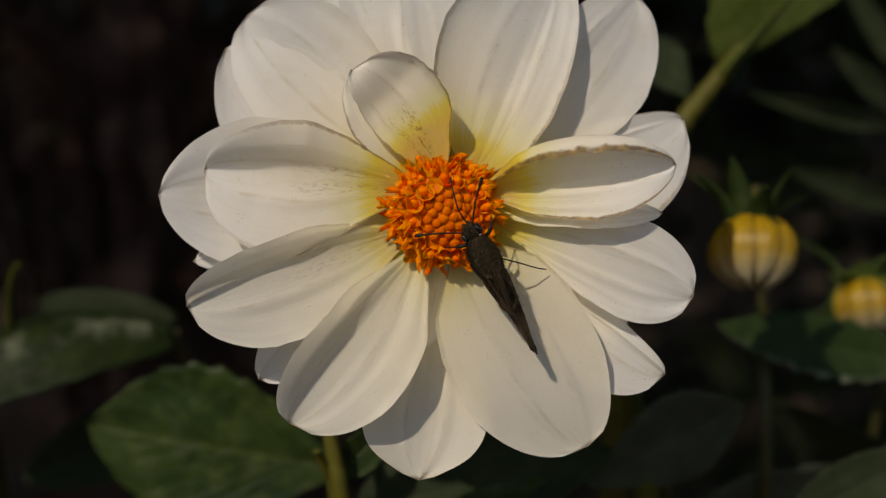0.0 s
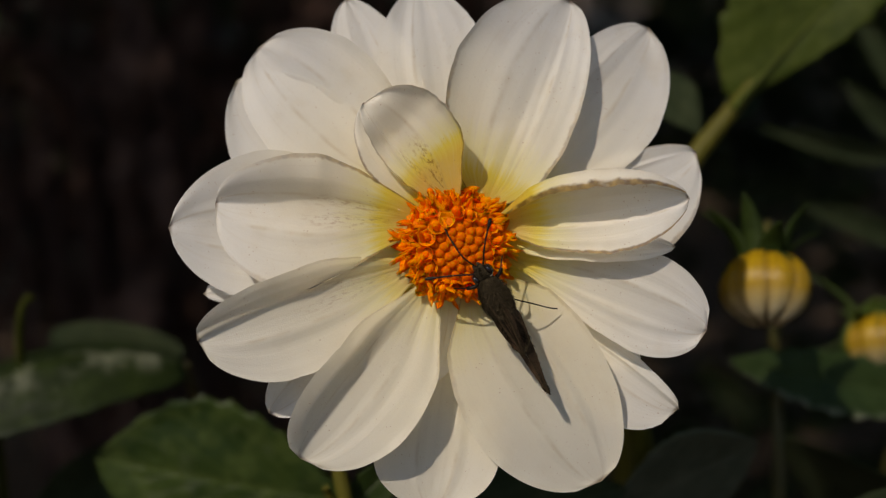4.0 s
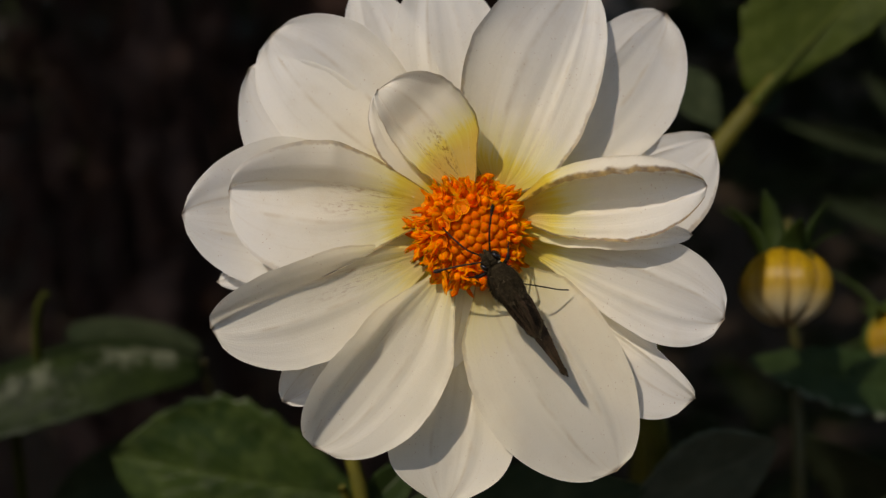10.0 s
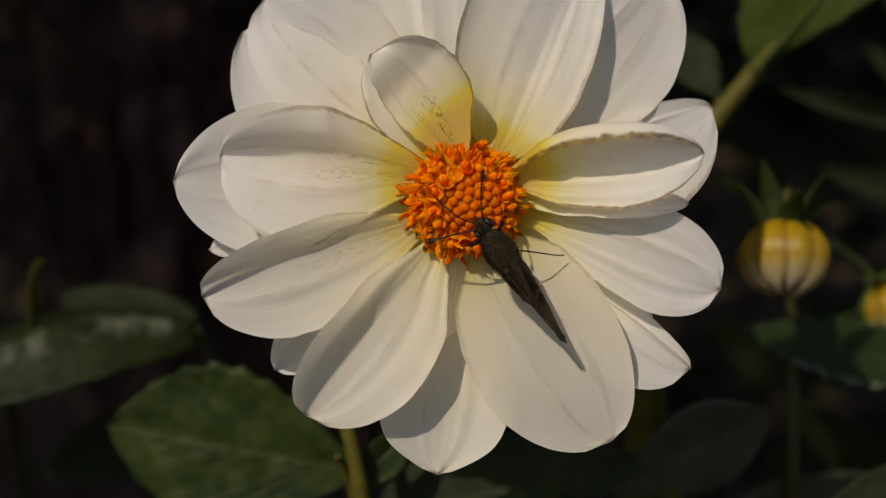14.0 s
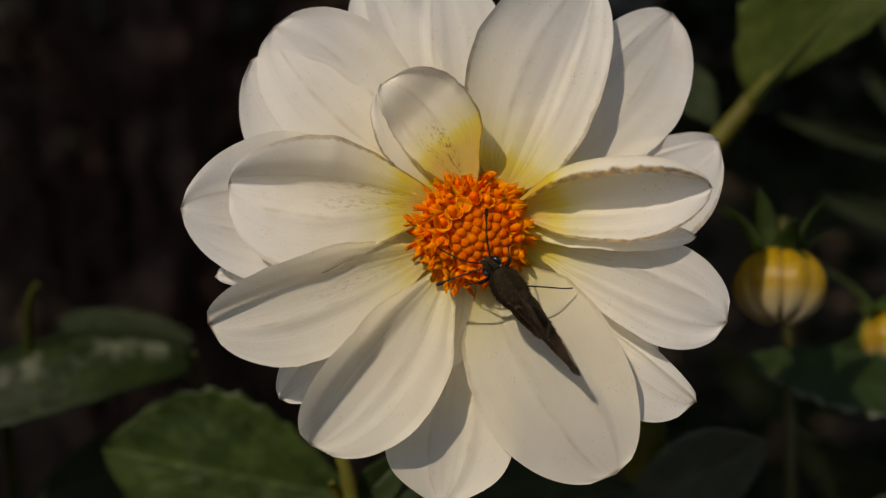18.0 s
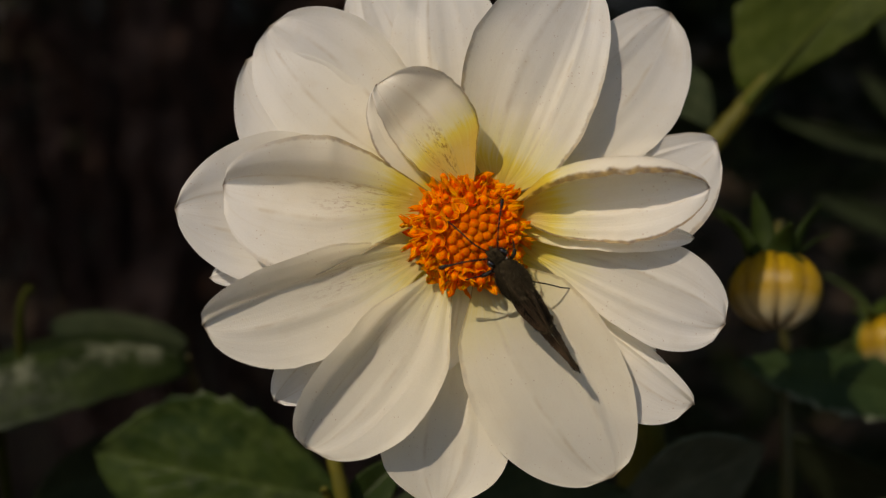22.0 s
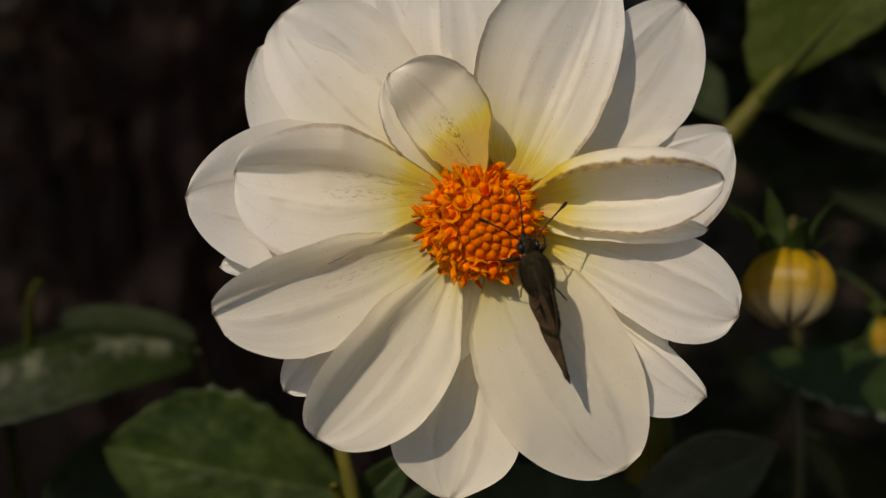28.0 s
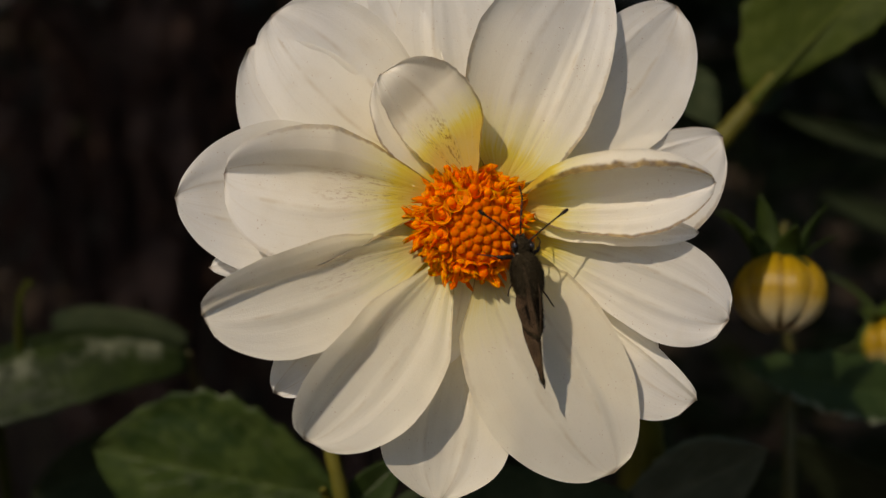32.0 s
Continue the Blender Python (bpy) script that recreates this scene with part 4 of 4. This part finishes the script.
def fur(name, c, r, count, length, parent, lean=(-1, 0, 0.2), seed=1, material=None):
    """Short hairs over an ellipsoid, as thin three-sided spikes."""
    rnd = random.Random(seed)
    verts, faces = [], []
    for _ in range(count):
        d = Vector((rnd.gauss(0, 1), rnd.gauss(0, 1), rnd.gauss(0, 1))).normalized()
        p = Vector((d.x * r[0], d.y * r[1], d.z * r[2])) + Vector(c)
        g = (d + Vector(lean) * 1.1 + Vector((rnd.gauss(0, .25), rnd.gauss(0, .25), rnd.gauss(0, .25)))).normalized() * length * rnd.uniform(0.5, 1.1)
        s = d.orthogonal().normalized() * 0.055
        s2 = d.cross(s)
        k = len(verts)
        verts += [(p + s) * MM, (p - s * 0.5 + s2 * 0.8) * MM, (p - s * 0.5 - s2 * 0.8) * MM, (p + g) * MM]
        faces += [(k, k + 1, k + 3), (k + 1, k + 2, k + 3), (k + 2, k, k + 3)]
    return mesh_object(name, verts, faces, material or FUR, parent, smooth=False)


def wing(name, slope, side, ridge, lead, trail, rear, gap, label=""):
    """A folded wing, one slope of a steep roof: slope is its angle from flat (degrees), side 1 or -1, ridge the height of its upper
    edge, lead and trail where it starts and ends behind the head, rear how far the hind edge falls back from top to bottom, gap how
    far the upper edges stand apart."""
    c, q = math.cos(radians(slope)), math.sin(radians(slope))

    def fn(u, v):
        v = (v + 1) / 2
        end = trail + rear(v)
        x = lead + (end - lead) * u
        w = WIDTHS[name](u)
        d = v * w
        y = gap * (1 - u) ** 0.8 + 0.02 + (0.08 * max(0, u - 0.86) / 0.14 if name == "forewing" else 0) + d * c
        z = ridge - 0.02 * (x + 6) ** 2 * (1 if x > -6 else 0.25) - 0.12 * max(0, -x - 6) - d * q
        # veins run back from the root and fan out
        vein = 0.05 * math.cos(v * 22) * math.sin(math.pi * u) + 0.10 * math.sin(u * 5 + v * 3 + side)
        return Vector((x, side * (y + vein * q), z + vein * c)) * MM

    nu, nv = 30, 16
    v, f, uv = grid(nu, nv, fn)
    v, f, uv = thicken(v, f, uv, nu, nv, 0.09 * MM)
    ob = mesh_object(name, v, f, WING, skipper, uv, label=label)
    # loose scales and hairs lie back along the wing and fringe its end
    rnd = random.Random(round(ridge * 10) + side)
    hv, hf = [], []
    for i in range(640):
        u, w = rnd.random(), rnd.uniform(-1, 1)
        if i < 240:
            u = 1 - 0.03 * rnd.random()
        elif i < 420:
            w = -1 + 0.08 * rnd.random()
        p = fn(u, w)
        out = Vector((0, side * q, c))
        ln = rnd.uniform(0.25, 0.6) * MM
        d = (Vector((-1, rnd.gauss(0, 0.25), rnd.gauss(0, 0.2))) + out * rnd.uniform(0.05, 0.35)).normalized() * ln
        s = d.cross(out).normalized() * 0.06 * MM
        k = len(hv)
        hv += [p + s, p - s, p + out * 0.06 * MM, p + d]
        hf += [(k, k + 1, k + 3), (k + 1, k + 2, k + 3), (k + 2, k, k + 3)]
    mesh_object("wing_hairs", hv, hf, FUR, ob, smooth=False)
    return ob


# how far each wing reaches down from its upper edge, from root to end
WIDTHS = {
    "forewing": lambda u: 3.1 * min(1, 0.25 + u * 3) * (1 if u < 0.55 else max(0.12, 1 - ((u - 0.55) / 0.45) ** 1.3 * 0.9)),
    "hindwing": lambda u: 3.3 * (0.55 + 0.45 * min(1, u / 0.6)) * (1 - 0.16 * max(0, u - 0.6) / 0.4),
}


def build_skipper():
    # x runs forward along the body, z away from the petal; the origin lies under the head
    head = ellipsoid("head", (0, 0, 0), (1.4, 1.35, 1.2), FUR, skipper, rough=0.1)
    for s in (1, -1):
        ellipsoid("eye", (0.0, 1.2 * s, 0.3), (0.85, 0.55, 0.85), EYE, head, "glossy black compound eye")
        ellipsoid("palp", (1.15, 0.4 * s, -0.3), (0.75, 0.32, 0.4), FUR, head)
        spread = radians(53)
        tip = Vector((math.cos(spread), math.sin(spread) * s, 0)) * 7.2
        line = smooth_line([(0.7, 0.8 * s, 0.7), (0.7 + tip.x * 0.5, 0.8 * s + tip.y * 0.45, 1.5), (0.7 + tip.x, 0.8 * s + tip.y, 1.3)], 10)
        n = len(line)
        rad = [0.13 + 0.17 * math.exp(-((i / n - 0.88) / 0.08) ** 2) - 0.06 * max(0, i / n - 0.9) * 10 for i in range(n)]
        v, f = tube([p * MM for p in line], [max(0.05, r) * MM for r in rad], 8)
        mesh_object("antenna", v, f, CHITIN, head, label="thin dark antenna with swollen club")
        ellipsoid("collar_tuft", (-1.0, 0.85 * s, 0.62), (0.10, 0.26, 0.12), TUFT, head, "pale collar tuft behind the eye")
    fur("head_fur", (-0.1, 0, 0), (1.3, 1.0, 1.15), 900, 0.55, head, (0.2, 0, 0.5), 2)
    line = smooth_line([(0.9, 0, -0.4), (3.6, 0.3, 0.5), (6.8, -0.1, 0.0), (8.6, -0.25, -1.6)], 6)
    v, f = tube([p * MM for p in line], [0.12 * MM] * len(line), 6)
    tongue = mesh_object("proboscis", v, f, CHITIN, skipper, label="thin black proboscis")
    ellipsoid("thorax", (-3.9, 0, 3.3), (3.5, 2.15, 2.2), FUR, skipper, "furry brown thorax", rough=0.08)
    ellipsoid("abdomen", (-7.4, 0, 3.1), (4.9, 1.45, 1.5), FUR_DARK, skipper, rough=0.06)
    fur("abdomen_fur", (-7.4, 0, 3.1), (4.8, 1.4, 1.45), 2200, 0.6, skipper, seed=4, material=FUR_DARK)
    fur("thorax_fur", (-4.0, 0, 3.3), (3.4, 2.08, 2.15), 5200, 0.75, skipper)
    fur("pale_hairs", (-4.2, 0, 3.3), (3.6, 2.2, 2.2), 260, 0.85, skipper, seed=6, material=HAIR)
    for k in (1, -1):
        wing("forewing", 67, k, 4.9, -3.0, -19.6 + 0.25 * k, lambda v: 0.9 * v, 0.04, "dull brown forewing folded over the back")
        wing("hindwing", 60, k, 5.5, -2.8, -12.7, lambda v: 1.6 * v - 0.2 * math.sin(math.pi * v), 0.75, "dark brown hindwing with worn edge")
    legs = [[(-1.2, 1.2, 2.2), (-1.0, 2.8, 2.4), (-0.5, 4.2, 1.4), (0.0, 5.6, 0.2)], [(-1.4, -1.2, 2.4), (-0.9, -2.3, 2.8), (0.2, -3.0, 2.6), (0.9, -3.3, 1.2)],
            [(-5.0, -1.4, 1.4), (-7.3, -3.6, -0.4), (-9.1, -5.1, -2.4), (-9.9, -6.0, -3.4)], [(-4.6, 1.2, 1.6), (-5.4, 1.7, 0.2), (-6.6, 1.6, -1.6)]]
    for i, l in enumerate(legs):
        line = smooth_line(l, 6)
        thick = 0.30 if i < 2 else 0.11
        v, f = tube([p * MM for p in line], [(thick if k < 9 else 0.10) * MM for k in range(len(line))], 7)
        mesh_object("leg", v, f, CHITIN, skipper)
    return head, tongue


skipper_head, skipper_tongue = build_skipper()


# ---- dim garden behind: dry stalks, hedge, added shade tree ----
def leaf_stuff(name, n, place, size, material, label, category, seed):
    rnd = random.Random(seed)
    verts, faces = [], []
    for _ in range(n):
        p = Vector(place(rnd))
        d = Vector((rnd.gauss(0, 1), rnd.gauss(0, 1), rnd.gauss(0, 0.6))).normalized()
        s = d.orthogonal().normalized()
        s = Matrix.Rotation(rnd.uniform(0, 6.28), 3, d) @ s
        up = d.cross(s)
        ln, w = size * rnd.uniform(0.6, 1.3), size * rnd.uniform(0.22, 0.4)
        k = len(verts)
        verts += [p, p + d * ln * 0.35 + s * w - up * w * 0.2, p + d * ln * 0.4 + up * w * 0.15, p + d * ln * 0.35 - s * w - up * w * 0.2, p + d * ln - up * 0.2 * ln,
                  p + d * ln * 0.75 + s * w * 0.6 - up * w * 0.4, p + d * ln * 0.75 - s * w * 0.6 - up * w * 0.4]
        faces += [(k, k + 1, k + 2), (k, k + 2, k + 3), (k + 2, k + 1, k + 5), (k + 2, k + 5, k + 4), (k + 3, k + 2, k + 6), (k + 2, k + 4, k + 6)]
    ob = mesh_object(name, verts, faces, material, smooth=False)
    return tagged(ob, label, category, kind="stuff")


def build_garden():
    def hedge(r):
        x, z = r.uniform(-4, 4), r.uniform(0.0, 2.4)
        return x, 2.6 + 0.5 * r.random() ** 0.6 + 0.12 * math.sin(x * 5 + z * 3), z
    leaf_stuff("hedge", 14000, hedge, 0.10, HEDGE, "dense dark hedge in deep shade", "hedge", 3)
    # hedge ring out of view, added to keep low sky light off the background
    def around(r):
        w = r.uniform(0, 2 * math.pi)
        q = 5.0 + 0.8 * r.random()
        return q * math.cos(w), 0.5 + q * math.sin(w), r.uniform(0, 2.6)
    leaf_stuff("boundary_hedge", 9000, around, 0.30, TREE_LEAF, "unseen tall hedge ring added to block low sky light", "hedge", 12)
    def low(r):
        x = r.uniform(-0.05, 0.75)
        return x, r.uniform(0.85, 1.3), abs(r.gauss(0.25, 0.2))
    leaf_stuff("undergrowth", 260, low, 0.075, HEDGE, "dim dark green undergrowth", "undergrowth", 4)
    rnd = random.Random(9)
    for k in range(12):
        cx, cy = rnd.uniform(-0.85, 0.05), rnd.uniform(0.75, 1.25)
        clump = empty_thing("dry_stalk_clump", pose(cx, cy, 0), "clump of dry brown upright stalks in shade", "dry plant", "dry stalk clumps")
        for _ in range(9):
            x, y, h = rnd.gauss(0, 0.05), rnd.gauss(0, 0.05), rnd.uniform(0.5, 1.2)
            lx, ly = rnd.gauss(0, 0.06), rnd.gauss(0, 0.06)
            v, f = tube([(x, y, -0.03), (x + lx * 0.4, y + ly * 0.4, h * 0.5), (x + lx, y + ly, h)], [0.004, 0.003, 0.0015], 6)
            mesh_object("stalk", v, f, DRY, clump)
            for k in range(5):
                up, turn, ln = rnd.uniform(0.3, 0.95), rnd.uniform(0, 6.3), rnd.uniform(0.05, 0.11)
                cx0, cy0, cz0 = x + lx * up, y + ly * up, h * up

                def fn(u, w):
                    b = w * 0.016 * math.sin(math.pi * (0.05 + 0.95 * u)) ** 0.8
                    r = ln * (u - 0.45 * u * u)
                    return (cx0 + r * math.cos(turn) - b * math.sin(turn), cy0 + r * math.sin(turn) + b * math.cos(turn), cz0 - 0.9 * ln * u * u + 0.012 * w * w + 0.006 * math.sin(9 * u))
                v, f, uv = grid(7, 4, fn)
                v, f, uv = thicken(v, f, uv, 7, 4, 0.0006)
                mesh_object("withered_leaf", v, f, DRY_LEAF, clump, uv)
    # unseen tree, added to shade the background; its shade ends at the flower
    tree = empty_thing("added_shade_tree", pose(-2.3, 1.6, 0), "unseen leafy tree added to shade the background", "tree")
    v, f = tube([(0, 0, -0.1), (0.02, 0.02, 0.8), (0.08, -0.05, 1.7), (0.2, -0.1, 2.6), (0.3, -0.1, 3.6)], [0.19, 0.15, 0.13, 0.10, 0.04], 14)
    mesh_object("trunk", v, f, BARK, tree)
    for ex, ey in ((2.4, -1.2), (3.6, 0.2), (1.2, 1.6), (-1.4, -0.6), (1.0, -1.6), (2.8, 1.4)):
        v, f = tube([(0.1, -0.05, 2.0), (0.1 + ex * 0.4, ey * 0.4, 2.5), (ex, ey, 3.0)], [0.07, 0.05, 0.015], 8)
        mesh_object("limb", v, f, BARK, tree)
    edge = Vector((0, SUN.z, -SUN.y)).normalized()
    rnd2 = random.Random(21)
    clumps = []
    while len(clumps) < 420:
        p = Vector((rnd2.uniform(-3.6, 3.2), rnd2.uniform(-1.6, 4.4), rnd2.uniform(2.2, 3.9)))
        if (p - Vector((0, 0, 0.75))).dot(edge) > 0.29:
            clumps.append(p)
    def crown(r):
        p = clumps[r.randrange(len(clumps))]
        return p + Vector((r.gauss(0, 0.20), max(-0.14, r.gauss(0, 0.2)), r.gauss(0, 0.16))) - Vector((-2.3, 1.6, 0))
    ob = leaf_stuff("crown", 24000, crown, 0.15, TREE_LEAF, "dense leaf crown added to block sun and sky", "tree crown", 8)
    del ob["category"]
    ob.parent = tree


build_garden()

# ---- what moves ----
# the flower on its stem: seconds, shift (mm), turn (degrees), in its own frame
SWAY = [
    (0, 0.00, 0.00, 0.00, 0.00, -0.00, 0.00), (0.5, -0.08, -0.63, 0.45, 0.08, 0.07, 0.26),
    (1, -0.43, -0.32, 0.40, 0.43, -0.24, 0.24), (1.5, -0.95, -0.32, 0.79, 0.24, -0.04, 0.24),
    (2, -0.68, -0.13, 0.74, 0.36, -0.02, 0.26), (2.5, 0.01, -0.19, 0.58, 0.62, 0.28, 0.29),
    (3, 0.00, 0.22, 0.51, 0.38, 0.33, 0.21), (3.5, -0.08, 0.33, 0.34, 0.44, 0.41, 0.23),
    (5.5, 0.57, 0.69, 0.17, 0.67, 0.74, 0.17), (6, 0.86, 0.75, -0.03, 0.59, 1.04, 0.14),
    (6.5, 0.01, 0.68, 0.43, 0.81, 0.79, 0.12), (7, 0.06, 1.05, 0.25, 0.76, 0.75, 0.20),
    (7.5, -0.28, 1.75, 0.20, 0.75, 0.65, 0.29), (8, -0.55, 2.28, 0.27, 0.62, 0.75, 0.25),
    (8.5, -0.88, 2.18, 0.32, 0.70, 0.74, 0.33), (9, -0.20, 1.88, 0.26, 0.73, 0.97, 0.22),
    (9.5, -0.33, 2.18, 0.16, 0.67, 0.99, 0.20), (10, -0.37, 2.20, 0.11, 0.60, 0.76, 0.18),
    (10.5, -1.00, 2.41, 0.40, 0.63, 0.50, 0.25), (11, -0.98, 2.63, 0.56, 0.17, 0.50, 0.17),
    (11.5, -1.88, 3.56, 0.33, 0.31, 0.31, 0.44), (12, -1.97, 4.08, -0.27, 0.31, 0.43, 0.37),
    (12.5, -1.56, 3.31, 0.23, -0.05, 0.36, 0.35), (13, -1.55, 3.84, -0.21, -0.14, 0.46, 0.62),
    (13.5, -1.16, 4.17, -0.29, 0.17, 0.36, 0.08), (14, -0.60, 2.92, 0.64, -0.29, 0.33, 0.13),
    (14.5, -0.96, 3.30, 0.47, 0.44, 0.03, 0.40), (16.5, 1.11, 1.71, 1.15, -0.12, 0.93, -0.08),
    (17, 1.38, 1.78, 0.70, -0.16, 0.89, -0.01), (17.5, 1.33, 2.10, 0.49, -0.43, 1.03, -0.02),
    (18, 1.20, 2.28, 0.65, 0.02, 1.01, -0.13), (18.5, 0.71, 2.28, 0.87, 0.14, 0.94, 0.03),
    (19, 0.76, 2.44, 0.93, 0.17, 0.57, 0.02), (19.5, 1.49, 2.57, 0.76, 0.03, 1.03, -0.03),
    (20, 1.34, 2.64, 0.80, 0.07, 0.77, -0.07), (20.5, 1.05, 2.86, 0.91, -0.08, 0.93, -0.03),
    (21, 1.87, 3.20, 0.36, 0.04, 0.96, -0.23), (21.5, 1.70, 3.32, 0.47, -0.21, 0.90, -0.22),
    (22, 1.96, 3.02, 0.41, -0.15, 1.00, -0.19), (22.5, 1.66, 3.20, 0.51, -0.13, 1.31, -0.19),
    (23, 1.37, 3.39, 0.48, -0.09, 0.87, -0.24), (23.5, 1.53, 3.29, 0.39, -0.16, 1.03, -0.20),
    (24, 1.93, 3.45, 0.14, -0.12, 1.40, -0.21), (24.5, 1.73, 3.74, 0.26, -0.06, 1.15, -0.30),
    (25, 1.35, 3.83, 0.47, -0.42, 1.18, -0.25), (25.5, 1.70, 3.85, 0.20, -0.37, 1.36, -0.25),
    (27.5, 1.88, 3.94, 0.23, -0.59, 1.65, -0.29), (28, 2.03, 3.97, 0.09, -0.60, 1.46, -0.38),
    (28.5, 2.16, 4.04, 0.00, -0.54, 1.53, -0.39), (29, 2.50, 4.40, -0.31, -0.31, 1.61, -0.44),
    (29.5, 1.76, 4.16, 0.19, -0.36, 1.48, -0.39), (30, 2.12, 4.45, -0.09, -0.35, 1.33, -0.36),
    (30.5, 2.29, 4.53, -0.17, -0.28, 1.34, -0.39), (31, 2.58, 4.39, -0.30, -0.45, 1.60, -0.43),
    (31.5, 2.20, 4.56, -0.05, -0.42, 1.24, -0.45), (32, 2.18, 4.55, -0.05, -0.69, 1.61, -0.37),
]
# the skipper on the flower: seconds, place of the head (mm), heading (degrees), tilt
CRAWL = [
    (0, 4.85, -2.86, 2.2, 117.3, 0, -14), (1, 4.52, -4.36, 2.2, 118.3, 0, -14),
    (2, 4.78, -4.67, 2.2, 117.0, 0, -14), (3, 4.70, -3.71, 2.2, 117.4, 0, -14),
    (6, 4.22, -4.29, 2.2, 120.0, 0, -14), (7, 4.24, -3.69, 2.2, 119.7, 0, -14),
    (8, 4.18, -3.65, 2.2, 119.4, 0, -14), (9, 3.99, -3.70, 2.2, 121.1, 0, -14),
    (10, 3.49, -3.71, 2.2, 123.0, 0, -14), (11, 3.28, -3.43, 2.2, 122.8, 0, -14),
    (12, 3.36, -3.59, 2.2, 123.7, 0, -14), (13, 3.82, -3.57, 2.2, 122.7, 0, -14),
    (14, 3.47, -3.65, 2.2, 125.1, 0, -14), (17, 3.22, -4.60, 2.2, 129.5, 0, -14),
    (18, 3.41, -4.50, 2.2, 128.8, 0, -14), (19, 3.53, -3.93, 2.2, 128.3, 0, -13),
    (20, 3.58, -4.11, 2.2, 129.2, 0, -10), (21, 4.54, -3.47, 2.2, 127.0, 0, -6),
    (22.5, 3.85, -3.64, 2.2, 126.3, 0, 0), (24, 4.10, -3.47, 2.2, 121.5, 0, 8),
    (25, 4.78, -3.43, 2.2, 118.1, 0, 12), (28, 5.66, -3.70, 2.2, 109.3, 0, 15),
    (29, 6.01, -3.42, 2.2, 106.7, 0, 15), (30, 5.72, -3.59, 2.2, 107.0, 0, 15),
    (31, 6.01, -3.52, 2.2, 105.0, 0, 15), (32, 6.11, -3.25, 2.2, 101.5, 0, 15),
]


# turn of its head and of its proboscis, in degrees
NOD = [(0, 13), (6, 15), (12, 16), (20, 19), (22, 12), (24, 6), (25.5, 3.5), (27.5, -6), (32, -8)]
PROBE = [(0, -2), (2.5, 4), (6, 28), (9, 28), (12, 24), (17, 36), (20, 39), (22, 20), (24, 5), (25.5, 0), (27.5, -8), (32, -10)]


def at(rows, t):
    """The row's values at t, between its neighbours."""
    for (t0, *a), (t1, *b) in zip(rows, rows[1:]):
        if t <= t1:
            k = (t - t0) / (t1 - t0)
            return [p + (q - p) * k for p, q in zip(a, b)]
    return rows[-1][1:]


def swayed(t):
    x, y, z, rx, ry, rz = at(SWAY, t)
    return MAIN @ pose(x * MM, y * MM, z * MM, rx, ry, rz)


def motions():
    walk(dahlia, [(row[0], swayed(row[0])) for row in SWAY])
    rows = []
    for t, *_ in SWAY:
        x, y, z, turn, pitch, roll = at(CRAWL, t)
        rows.append((t, swayed(t) @ pose(x * MM, y * MM, z * MM, 0, 0, turn) @ pose(0, 0, 0, roll, pitch, 0)))
    walk(skipper, rows)
    walk(skipper_head, [(t, pose(0, 0, 3.2 * MM, 0, 0, a)) for t, a in NOD])
    walk(skipper_tongue, [(t, pose(0, 0, 3.2 * MM, 0, 0, a)) for t, a in PROBE])


motions()
